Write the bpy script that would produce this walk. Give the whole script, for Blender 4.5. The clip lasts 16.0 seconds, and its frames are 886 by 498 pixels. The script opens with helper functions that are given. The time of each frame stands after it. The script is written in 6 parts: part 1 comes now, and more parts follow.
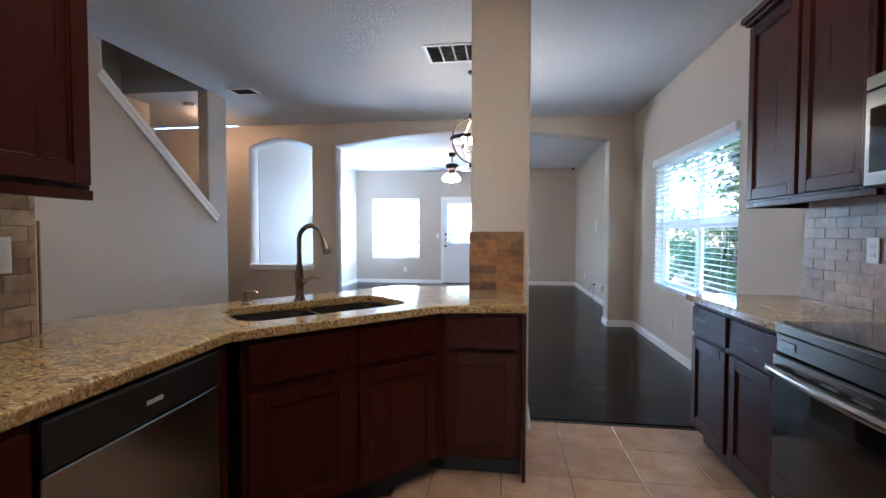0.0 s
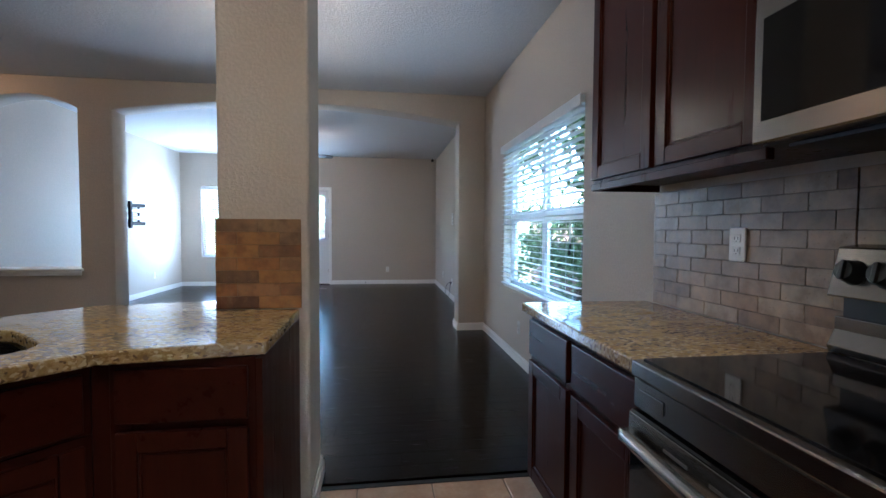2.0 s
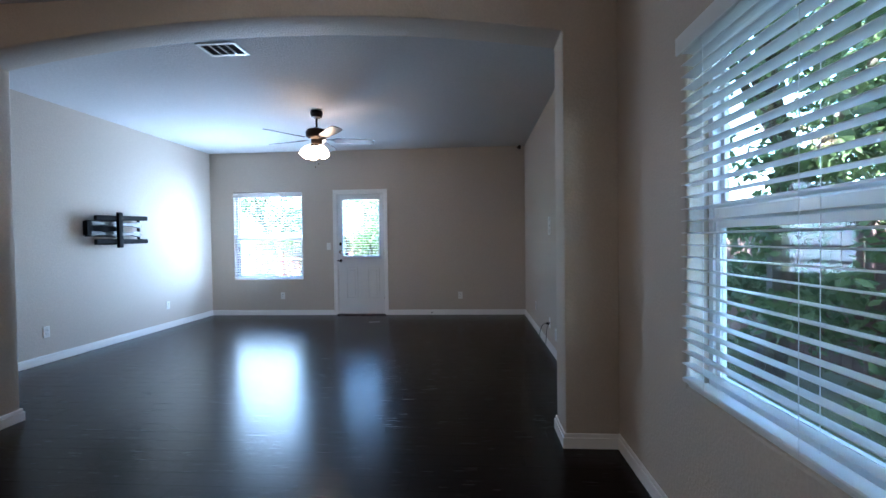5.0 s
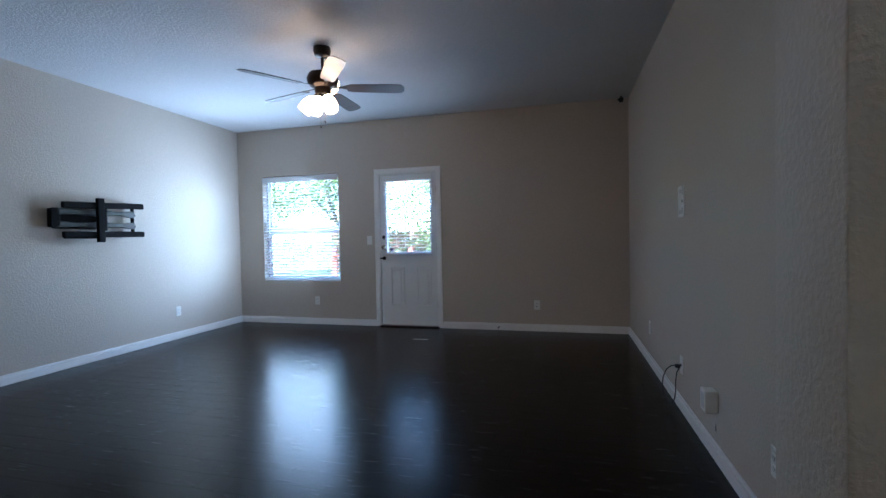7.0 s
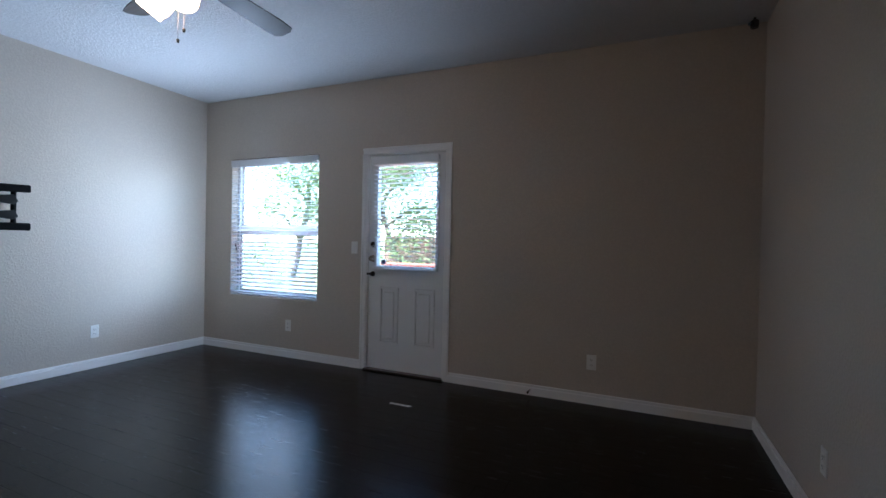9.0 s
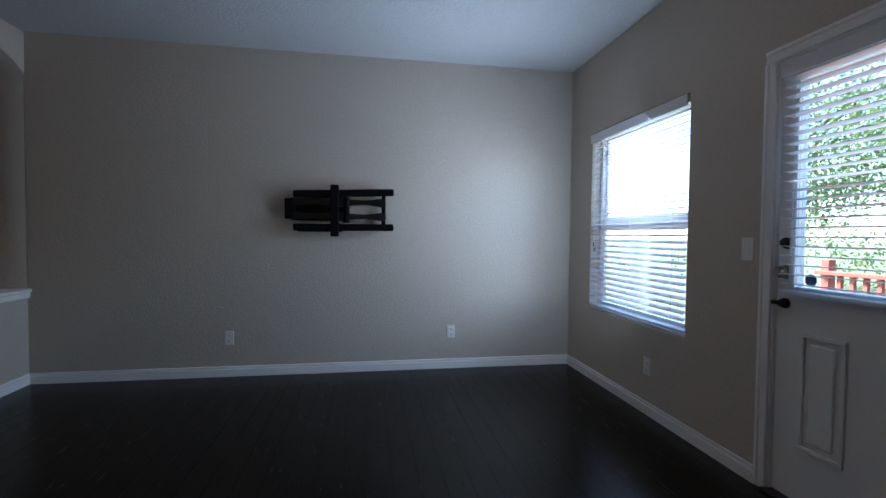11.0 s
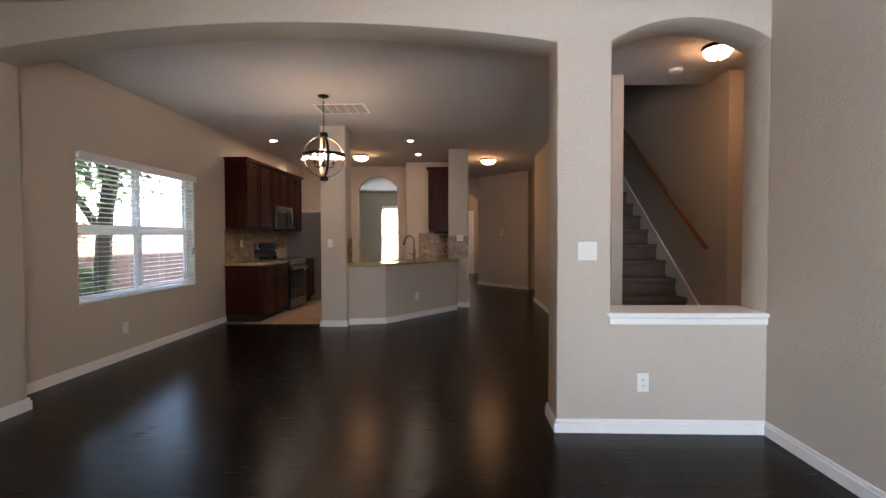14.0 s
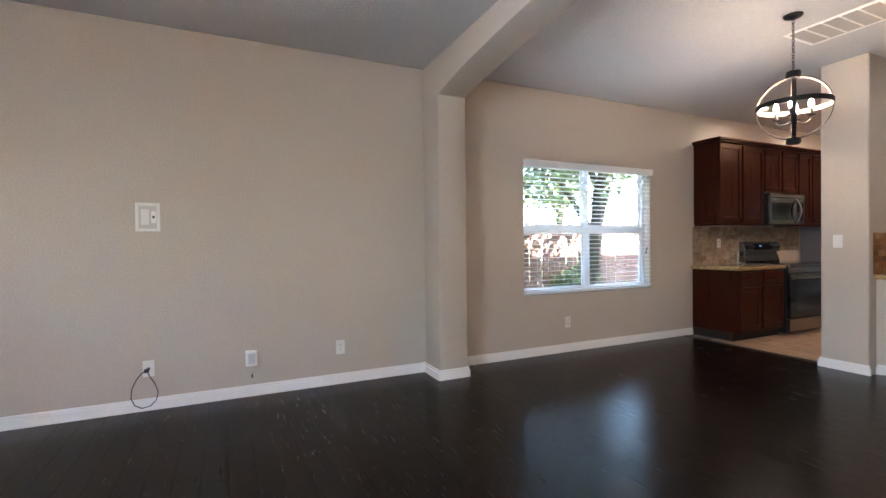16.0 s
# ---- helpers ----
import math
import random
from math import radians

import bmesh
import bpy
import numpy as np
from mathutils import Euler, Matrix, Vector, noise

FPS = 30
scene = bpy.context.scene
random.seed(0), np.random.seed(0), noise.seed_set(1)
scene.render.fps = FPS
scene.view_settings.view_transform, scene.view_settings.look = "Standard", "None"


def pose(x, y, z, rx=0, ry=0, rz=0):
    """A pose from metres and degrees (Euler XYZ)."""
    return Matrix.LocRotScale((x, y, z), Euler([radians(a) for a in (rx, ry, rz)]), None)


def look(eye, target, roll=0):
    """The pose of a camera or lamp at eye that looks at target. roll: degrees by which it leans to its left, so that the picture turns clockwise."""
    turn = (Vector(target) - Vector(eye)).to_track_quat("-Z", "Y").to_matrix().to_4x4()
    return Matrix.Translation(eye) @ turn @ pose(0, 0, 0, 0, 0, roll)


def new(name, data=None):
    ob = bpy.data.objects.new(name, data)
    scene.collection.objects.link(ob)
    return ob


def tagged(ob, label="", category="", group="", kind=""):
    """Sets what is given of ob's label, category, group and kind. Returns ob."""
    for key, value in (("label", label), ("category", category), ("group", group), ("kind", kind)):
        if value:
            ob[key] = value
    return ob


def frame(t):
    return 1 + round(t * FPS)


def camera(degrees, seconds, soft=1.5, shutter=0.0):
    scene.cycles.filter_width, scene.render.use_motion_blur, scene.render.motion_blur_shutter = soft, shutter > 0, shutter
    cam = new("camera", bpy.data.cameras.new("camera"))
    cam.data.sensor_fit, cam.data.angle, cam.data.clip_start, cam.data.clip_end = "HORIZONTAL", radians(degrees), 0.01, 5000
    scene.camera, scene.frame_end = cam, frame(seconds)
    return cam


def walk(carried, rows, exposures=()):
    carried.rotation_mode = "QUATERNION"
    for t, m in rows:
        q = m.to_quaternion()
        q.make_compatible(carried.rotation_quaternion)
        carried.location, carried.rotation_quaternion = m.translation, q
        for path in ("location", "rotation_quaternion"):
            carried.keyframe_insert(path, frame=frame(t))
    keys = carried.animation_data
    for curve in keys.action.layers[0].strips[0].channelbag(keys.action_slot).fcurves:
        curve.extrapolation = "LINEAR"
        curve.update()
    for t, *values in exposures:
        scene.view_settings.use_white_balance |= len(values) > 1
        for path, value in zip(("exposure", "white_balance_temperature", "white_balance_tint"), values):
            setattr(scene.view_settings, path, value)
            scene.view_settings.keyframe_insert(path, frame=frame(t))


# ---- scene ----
# ---------------------------------------------------------------- camera
cam = camera(88.6, 16.0)
PATH = [
    (0, (0.31, -2.001, 1.217), (0.044, -0.02, 1.15), 0.1),
    (0.5, (0.426, -1.948, 1.216), (0.533, 0.048, 1.161), 0.2),
    (1, (0.532, -1.792, 1.192), (0.8, 0.19, 1.143), 0.2),
    (1.5, (0.632, -1.482, 1.18), (0.947, 0.491, 1.086), 0.4),
    (2, (0.748, -1.113, 1.188), (1.023, 0.867, 1.107), 0.3),
    (2.5, (0.853, -0.705, 1.218), (0.927, 1.293, 1.144), 0.0),
    (3, (0.908, -0.268, 1.199), (0.88, 1.731, 1.146), -0.1),
    (3.5, (0.961, 0.175, 1.272), (0.827, 2.17, 1.233), -0.6),
    (4, (1.018, 0.617, 1.266), (0.923, 2.614, 1.252), -0.7),
    (6.5, (1.233, 2.826, 1.191), (0.83, 4.783, 1.114), -1.1),
    (7, (1.219, 3.309, 1.178), (0.712, 5.243, 1.129), -1.1),
    (7.5, (1.22, 3.79, 1.15), (0.83, 5.751, 1.147), -0.8),
    (8, (1.274, 4.309, 1.182), (0.863, 6.266, 1.172), -0.7),
    (10.5, (0.963, 6.711, 1.23), (-0.834, 7.586, 1.162), 2.1),
    (11, (0.716, 7.105, 1.217), (-1.255, 7.437, 1.158), 0.6),
    (11.5, (0.413, 7.415, 1.196), (-1.58, 7.264, 1.126), 0.5),
    (12, (0.024, 7.658, 1.172), (-1.821, 6.891, 1.089), 0.1),
    (12.5, (-0.383, 7.717, 1.189), (-1.928, 6.45, 1.118), 1.3),
    (13, (-0.895, 7.731, 1.224), (-1.892, 6.0, 1.136), 1.3),
    (13.5, (-1.174, 7.552, 1.246), (-1.65, 5.612, 1.159), 0.6),
    (14, (-1.452, 7.339, 1.243), (-1.382, 5.341, 1.189), -0.2),
    (14.5, (-1.635, 7.12, 1.253), (-1.055, 5.207, 1.185), -0.3),
    (15, (-1.802, 6.794, 1.124), (-0.711, 5.118, 1.101), -0.9),
    (15.5, (-1.885, 6.429, 1.14), (-0.372, 5.122, 1.126), -1.3),
    (16, (-1.861, 6.08, 1.172), (-0.051, 5.229, 1.15), -0.6),
]
EXPOSURES = [(0.0, 5.65, 4900, 8), (0.5, 5.3, 4850, 7), (1.0, 5.1, 4850, 7), (2.0, 5.1, 4850, 6), (3.5, 5.15, 4750, 5), (4.0, 5.05, 4800, 6), (6.5, 3.75, 4950, 8), (7.0, 3.9, 4950, 8), (8.0, 3.65, 5100, 10), (10.5, 3.0, 5400, 11), (11.5, 2.6, 5450, 11), (12.5, 3.4, 5850, 13), (13.0, 4.05, 6250, 15), (13.5, 4.4, 6500, 18), (14.0, 4.8, 6550, 18), (15.0, 5.4, 6250, 16), (16.0, 5.7, 5950, 15)]
walk(cam, [(t, look(eye, target, roll)) for t, eye, target, roll in PATH], EXPOSURES)

# ---------------------------------------------------------------- world and sun
SUN_ELEV, SUN_AZ = radians(47), radians(215)
world = bpy.data.worlds.new("sky")
scene.world = world
world.use_nodes = True
wn = world.node_tree.nodes
sky = wn.new("ShaderNodeTexSky")
sky.sky_type = "NISHITA"
sky.sun_disc = False
sky.sun_elevation = SUN_ELEV
sky.sun_rotation = SUN_AZ
wn["Background"].inputs["Strength"].default_value = 0.15
world.node_tree.links.new(sky.outputs["Color"], wn["Background"].inputs["Color"])
sun = new("sun", bpy.data.lights.new("sun", "SUN"))
sun.data.energy, sun.data.angle, sun.data.color = 5.0, radians(0.6), (1.0, 0.94, 0.85)
# the sun stands to the south-west of the house, high up
sun.matrix_world = look((-6.0, -5.0, 8.4), (0, 0, 0))



def window_lamp(at, towards, sx, sy, watts, spread):
    """An added area lamp inside a window's opening, standing in for daylight."""
    l = new("window_fill", bpy.data.lights.new("window_fill", "AREA"))
    l.data.shape, l.data.size, l.data.size_y, l.data.energy = "RECTANGLE", sx, sy, watts
    l.data.spread, l.data.color = radians(spread), (0.76, 0.88, 1.0)
    l.matrix_world = look(at, towards)


window_lamp((1.93, 2.44, 1.3), (1.0, 2.44, 2.5), 1.7, 1.1, 0.15, 110)
window_lamp((-2.32, 8.97, 1.3), (-2.32, 8.0, 2.6), 1.1, 1.2, 1.9, 110)
# added fill aimed at the west wall, then one straight into the room
window_lamp((-2.1, 8.93, 1.36), (-3.04, 8.59, 1.36), 0.25, 1.35, 0.75, 140)
window_lamp((-2.36, 8.90, 1.36), (-2.50, 7.90, 1.36), 1.1, 1.4, 1.9, 128)
window_lamp((-0.75, 8.90, 1.4), (-0.75, 8.0, 2.7), 0.6, 0.8, 0.3, 110)
window_lamp((0.6, -7.93, 1.4), (0.6, -6.9, 2.6), 1.0, 1.2, 0.12, 110)

# ---------------------------------------------------------------- materials


class Nodes:
    """A small writer for node materials."""

    def __init__(self, name):
        self.mat = bpy.data.materials.new(name)
        self.mat.use_nodes = True
        self.t = self.mat.node_tree
        self.bsdf = self.t.nodes["Principled BSDF"]
        self.out = self.t.nodes["Material Output"]

    def add(self, kind, **sockets):
        n = self.t.nodes.new(kind)
        for k, v in sockets.items():
            n.inputs[k.replace("_", " ")].default_value = v
        return n

    def link(self, a, b):
        self.t.links.new(a, b)

    def place(self, stretch=(1, 1, 1), world_space=True):
        if world_space:
            src = self.add("ShaderNodeNewGeometry").outputs["Position"]
        else:
            src = self.add("ShaderNodeTexCoord").outputs["Object"]
        m = self.add("ShaderNodeMapping")
        m.inputs["Scale"].default_value = stretch
        self.link(src, m.inputs["Vector"])
        return m.outputs["Vector"]

    def noise(self, at, scale, detail=4, rough=0.55):
        n = self.add("ShaderNodeTexNoise", Scale=scale, Detail=detail, Roughness=rough)
        self.link(at, n.inputs["Vector"])
        return n.outputs["Fac"]

    def ramp(self, fac, stops):
        r = self.add("ShaderNodeValToRGB")
        e = r.color_ramp.elements
        e[0].position, e[0].color = stops[0][0], (*stops[0][1], 1)
        e[1].position, e[1].color = stops[-1][0], (*stops[-1][1], 1)
        for p, c in stops[1:-1]:
            e.new(p).color = (*c, 1)
        self.link(fac, r.inputs["Fac"])
        return r.outputs["Color"]

    def mix(self, fac, a, b, mode="MIX"):
        m = self.add("ShaderNodeMix")
        m.data_type, m.blend_type = "RGBA", mode
        for sock, v in ((m.inputs[0], fac), (m.inputs[6], a), (m.inputs[7], b)):
            if isinstance(v, (int, float)):
                sock.default_value = v
            elif isinstance(v, tuple):
                sock.default_value = (*v, 1)
            else:
                self.link(v, sock)
        return m.outputs[2]

    def bump(self, height, strength, distance):
        b = self.add("ShaderNodeBump", Strength=strength, Distance=distance)
        self.link(height, b.inputs["Height"])
        self.link(b.outputs["Normal"], self.bsdf.inputs["Normal"])

    def set(self, color=None, rough=None, metal=None, **more):
        for key, v in (("Base Color", color), ("Roughness", rough), ("Metallic", metal)):
            if v is None:
                continue
            if isinstance(v, (int, float)):
                self.bsdf.inputs[key].default_value = v
            elif isinstance(v, tuple):
                self.bsdf.inputs[key].default_value = (*v, 1)
            else:
                self.link(v, self.bsdf.inputs[key])
        for k, v in more.items():
            self.bsdf.inputs[k.replace("_", " ")].default_value = v
        return self.mat


def shade(c, f):
    return tuple(min(1.0, v * f) for v in c)


def plain(name, color, rough=0.5, metal=0.0, vary=0.12, grain=40.0, relief=0.0, stretch=(1, 1, 1), **more):
    """A plain surface with fine and broad variation in tone, gloss and relief."""
    n = Nodes(name)
    at = n.place(stretch)
    fine, broad = n.noise(at, grain), n.noise(at, grain * 0.06, 3)
    c = n.mix(fine, shade(color, 1 - vary), shade(color, 1 + vary))
    c = n.mix(broad, c, shade(color, 1 - vary * 0.7))
    r = n.ramp(broad, [(0.3, (rough * 0.85,) * 3), (0.7, (min(1, rough * 1.15),) * 3)])
    if relief:
        n.bump(fine, 0.5, relief)
    return n.set(c, r, metal, **more)


def orange_peel(name, color, rough, depth, size):
    """Painted drywall with a sprayed knock-down texture."""
    n = Nodes(name)
    at = n.place()
    peel, fine, broad = n.noise(at, size, 3, 0.5), n.noise(at, size * 3.2, 2), n.noise(at, 0.9, 3)
    c = n.mix(broad, shade(color, 0.95), shade(color, 1.03))
    c = n.mix(n.ramp(peel, [(0.45, (0, 0, 0)), (0.6, (1, 1, 1))]), c, shade(color, 1.04))
    h = n.mix(0.3, n.ramp(peel, [(0.42, (0, 0, 0)), (0.62, (1, 1, 1))]), fine)
    n.bump(h, 0.55, depth)
    return n.set(c, rough)


def wood(name, dark, light, rough, along=1, coat=0.0, relief=0.0006, spec=0.5):
    n = Nodes(name)
    st = [22, 22, 22]
    st[along] = 1.6
    at = n.place(tuple(st))
    g, f = n.noise(at, 1.0, 6, 0.6), n.noise(at, 6.0, 3)
    b = n.noise(n.place(), 1.3, 2)
    c = n.ramp(g, [(0.3, dark), (0.7, light)])
    c = n.mix(0.25, c, n.ramp(f, [(0.35, shade(dark, 0.7)), (0.65, light)]))
    c = n.mix(b, c, shade(dark, 0.9), "MIX")
    rnd = n.add("ShaderNodeObjectInfo").outputs["Random"]
    c = n.mix(0.5, c, n.mix(n.ramp(rnd, [(0, (0.75,) * 3), (1, (1.2,) * 3)]), (0, 0, 0), c, "MIX"))
    r = n.ramp(g, [(0.3, (rough * 0.85,) * 3), (0.7, (rough * 1.2,) * 3)])
    if relief:
        n.bump(g, 0.4, relief)
    return n.set(c, r, Coat_Weight=coat, Coat_Roughness=0.2, Specular_IOR_Level=spec)


def granite():
    n = Nodes("golden granite")
    at = n.place((0.6, 1.3, 1.0))
    base = n.noise(at, 9, 5, 0.7)
    grain = n.noise(at, 62, 4, 0.7)
    c = n.ramp(base, [(0.3, (0.10, 0.06, 0.025)), (0.48, (0.27, 0.175, 0.058)), (0.66, (0.44, 0.31, 0.12))])
    c = n.mix(n.ramp(grain, [(0.46, (0, 0, 0)), (0.54, (1, 1, 1))]), c, (0.38, 0.275, 0.12))
    v = n.add("ShaderNodeTexVoronoi", Scale=140.0)
    n.link(at, v.inputs["Vector"])
    cell = n.add("ShaderNodeSeparateColor")
    n.link(v.outputs["Color"], cell.inputs["Color"])
    c = n.mix(n.ramp(cell.outputs[0], [(0.86, (0, 0, 0)), (0.90, (1, 1, 1))]), c, (0.13, 0.082, 0.042))
    c = n.mix(n.ramp(cell.outputs[1], [(0.84, (0, 0, 0)), (0.88, (1, 1, 1))]), c, (0.50, 0.40, 0.23))
    return n.set(c, n.ramp(grain, [(0.3, (0.07,) * 3), (0.7, (0.13,) * 3)]), Specular_IOR_Level=0.6)


def travertine(name, stops, rough):
    """Tumbled stone: each tile its own tone, with pits and veins."""
    n = Nodes(name)
    at = n.place()
    rnd = n.add("ShaderNodeObjectInfo").outputs["Random"]
    c = n.ramp(rnd, stops)
    vein, pit = n.noise(at, 22, 6, 0.65), n.noise(at, 130, 2)
    cloud = n.noise(at, 14, 3, 0.6)
    c = n.mix(1.0, c, n.ramp(cloud, [(0.35, (0.68, 0.64, 0.6)), (0.5, (1.0, 1.0, 1.0)), (0.68, (1.3, 1.22, 1.12))]), "MULTIPLY")
    c = n.mix(n.ramp(vein, [(0.5, (0, 0, 0)), (0.8, (0.3,) * 3)]), c, (0.46, 0.30, 0.14))
    c = n.mix(n.ramp(vein, [(0.62, (0, 0, 0)), (0.8, (0.6,) * 3)]), c, (0.24, 0.13, 0.06))
    c = n.mix(n.ramp(pit, [(0.66, (0, 0, 0)), (0.72, (1, 1, 1))]), c, (0.2, 0.12, 0.07))
    n.bump(n.mix(0.5, vein, pit), 0.5, 0.0025)
    return n.set(c, n.ramp(vein, [(0.3, (rough * 0.8,) * 3), (0.7, (rough * 1.2,) * 3)]))


def plank_floor():
    n = Nodes("espresso hardwood")
    rnd = n.add("ShaderNodeObjectInfo").outputs["Random"]
    isl = n.add("ShaderNodeNewGeometry").outputs["Random Per Island"]
    at = n.place((1.3, 24, 24))
    g, f = n.noise(at, 1.0, 5, 0.6), n.noise(n.place((6, 60, 60)), 1.0, 3)
    c = n.ramp(g, [(0.3, (0.0028, 0.0019, 0.0017)), (0.7, (0.0075, 0.005, 0.004))])
    tone = n.ramp(n.mix(0.5, rnd, isl), [(0.1, (0.7,) * 3), (0.9, (1.5,) * 3)])
    c = n.mix(1.0, c, tone, "MULTIPLY")
    w = n.noise(n.place((2.5, 9, 1)), 1.0, 3)
    n.bump(n.mix(0.12, w, f), 0.12, 0.003)
    return n.set(c, n.ramp(f, [(0.3, (0.22,) * 3), (0.7, (0.28,) * 3)]), Specular_IOR_Level=0.15)


def floor_tile_mat():
    n = Nodes("beige ceramic tile")
    rnd = n.add("ShaderNodeObjectInfo").outputs["Random"]
    at = n.place()
    a, b = n.noise(at, 7, 6, 0.65), n.noise(at, 45, 4, 0.6)
    c = n.ramp(a, [(0.3, (0.33, 0.21, 0.125)), (0.5, (0.43, 0.295, 0.19)), (0.72, (0.54, 0.41, 0.29))])
    c = n.mix(n.ramp(b, [(0.4, (0, 0, 0)), (0.7, (0.5,) * 3)]), c, (0.36, 0.235, 0.15))
    c = n.mix(1.0, c, n.ramp(rnd, [(0, (0.88,) * 3), (1, (1.08,) * 3)]), "MULTIPLY")
    n.bump(b, 0.3, 0.001)
    return n.set(c, n.ramp(b, [(0.3, (0.3,) * 3), (0.7, (0.42,) * 3)]))


def brushed(name, color, rough, along=1):
    n = Nodes(name)
    st = [300, 300, 300]
    st[along] = 4
    g = n.noise(n.place(tuple(st)), 1.0, 3)
    b = n.noise(n.place(), 3.0, 3)
    c = n.mix(g, shade(color, 0.97), shade(color, 1.02))
    r = n.mix(0.5, n.ramp(g, [(0.3, (rough * 0.92,) * 3), (0.7, (rough * 1.08,) * 3)]), n.ramp(b, [(0.3, (rough * 0.85,) * 3), (0.7, (rough * 1.2,) * 3)]))
    return n.set(c, r, 1.0)


def clear_pane(name, tint, gloss=0.04):
    n = Nodes(name)
    tr = n.add("ShaderNodeBsdfTransparent", Color=(*tint, 1))
    gl = n.add("ShaderNodeBsdfGlossy", Roughness=0.02)
    lw = n.add("ShaderNodeLayerWeight", Blend=0.3)
    fr = n.add("ShaderNodeMath")
    fr.operation = "MULTIPLY"
    n.link(lw.outputs["Facing"], fr.inputs[0])
    fr.inputs[1].default_value = gloss * 3
    mx = n.add("ShaderNodeMixShader")
    n.link(fr.outputs[0], mx.inputs[0])
    n.link(tr.outputs[0], mx.inputs[1])
    n.link(gl.outputs[0], mx.inputs[2])
    n.link(mx.outputs[0], n.out.inputs["Surface"])
    return n.mat


def glowing(name, color, strength):
    n = Nodes(name)
    n.set((0.9, 0.88, 0.82), 0.4)
    n.bsdf.inputs["Emission Color"].default_value = (*color, 1)
    n.bsdf.inputs["Emission Strength"].default_value = strength
    return n.mat


def leafy(name, dark, light):
    n = Nodes(name)
    isl = n.add("ShaderNodeNewGeometry").outputs["Random Per Island"]
    c = n.ramp(isl, [(0.0, dark), (0.6, light), (1.0, shade(light, 1.5))])
    c = n.mix(n.noise(n.place(), 1.2, 3), c, dark)
    n.set(c, 0.5, Transmission_Weight=0.0)
    tl = n.add("ShaderNodeBsdfTranslucent")
    n.link(c, tl.inputs["Color"])
    mx = n.add("ShaderNodeMixShader")
    mx.inputs[0].default_value = 0.35
    n.link(n.bsdf.outputs[0], mx.inputs[1])
    n.link(tl.outputs[0], mx.inputs[2])
    n.link(mx.outputs[0], n.out.inputs["Surface"])
    return n.mat


def slat_mat():
    n = Nodes("white faux wood slat")
    c = n.mix(n.noise(n.place(), 30, 3), (0.84, 0.85, 0.86), (0.9, 0.9, 0.9))
    n.set(c, 0.38)
    tl = n.add("ShaderNodeBsdfTranslucent", Color=(0.86, 0.86, 0.86, 1))
    mx = n.add("ShaderNodeMixShader")
    mx.inputs[0].default_value = 0.3
    n.link(n.bsdf.outputs[0], mx.inputs[1])
    n.link(tl.outputs[0], mx.inputs[2])
    n.link(mx.outputs[0], n.out.inputs["Surface"])
    return n.mat


WALL = orange_peel("beige wall paint", (0.52, 0.458, 0.384), 0.62, 0.0022, 70)
CEIL = orange_peel("white ceiling paint", (0.58, 0.575, 0.575), 0.8, 0.0045, 60)
TRIM = plain("white trim paint", (0.86, 0.85, 0.83), 0.35, vary=0.03, grain=25)
DOORP = plain("white door paint", (0.78, 0.78, 0.77), 0.38, vary=0.04, grain=18)
VINYL = plain("white vinyl", (0.78, 0.79, 0.80), 0.35, vary=0.04)
PLASTIC = plain("white plastic", (0.80, 0.79, 0.75), 0.3, vary=0.03)
SLOT = plain("dark slot", (0.05, 0.045, 0.04), 0.6)
PLANK = plank_floor()
TILE = floor_tile_mat()
GROUT = plain("tan grout", (0.22, 0.17, 0.12), 0.85, vary=0.2, relief=0.001)
SUBFLOOR = plain("dark subfloor", (0.006, 0.005, 0.0045), 0.6, vary=0.2)
STONE = travertine("tumbled travertine", [(0.0, (0.13, 0.05, 0.014)), (0.2, (0.36, 0.165, 0.036)), (0.4, (0.24, 0.09, 0.02)), (0.6, (0.36, 0.22, 0.095)), (0.8, (0.10, 0.042, 0.014)), (1.0, (0.34, 0.14, 0.028))], 0.6)
STONE_PALE = travertine("pale tumbled travertine", [(0.0, (0.21, 0.145, 0.094)), (0.3, (0.34, 0.26, 0.175)), (0.6, (0.28, 0.198, 0.125)), (1.0, (0.40, 0.32, 0.225))], 0.42)
STONE_GROUT = plain("sanded grout", (0.20, 0.155, 0.11), 0.9, vary=0.15, relief=0.001)
STONE_GROUT_TAN = plain("tan sanded grout", (0.30, 0.19, 0.095), 0.9, vary=0.15, relief=0.001)
GRANITE = granite()
CHERRY = wood("dark cherry veneer", (0.030, 0.0056, 0.0026), (0.060, 0.0108, 0.0048), 0.30, along=2, coat=0.02, relief=0.0, spec=0.10)
CHERRY_H = wood("dark cherry drawer veneer", (0.030, 0.0056, 0.0026), (0.060, 0.0108, 0.0048), 0.30, along=1, coat=0.02, relief=0.0, spec=0.10)
KICK = plain("black toe kick", (0.012, 0.008, 0.007), 0.6)
STEEL = brushed("brushed stainless steel", (0.25, 0.243, 0.233), 0.24, along=1)
NICKEL = brushed("brushed bronze nickel", (0.33, 0.27, 0.21), 0.28, along=2)
BLACKGLASS = plain("black ceramic glass", (0.004, 0.004, 0.0045), 0.06, vary=0.1, Specular_IOR_Level=0.35)
BLACKPLASTIC = plain("black plastic", (0.007, 0.007, 0.008), 0.45, vary=0.1)
IRON = plain("matte black iron", (0.014, 0.013, 0.012), 0.45, metal=0.4, vary=0.2, relief=0.0004)
GREYWOOD = wood("whitewashed oak", (0.33, 0.25, 0.18), (0.62, 0.52, 0.42), 0.6, along=2)
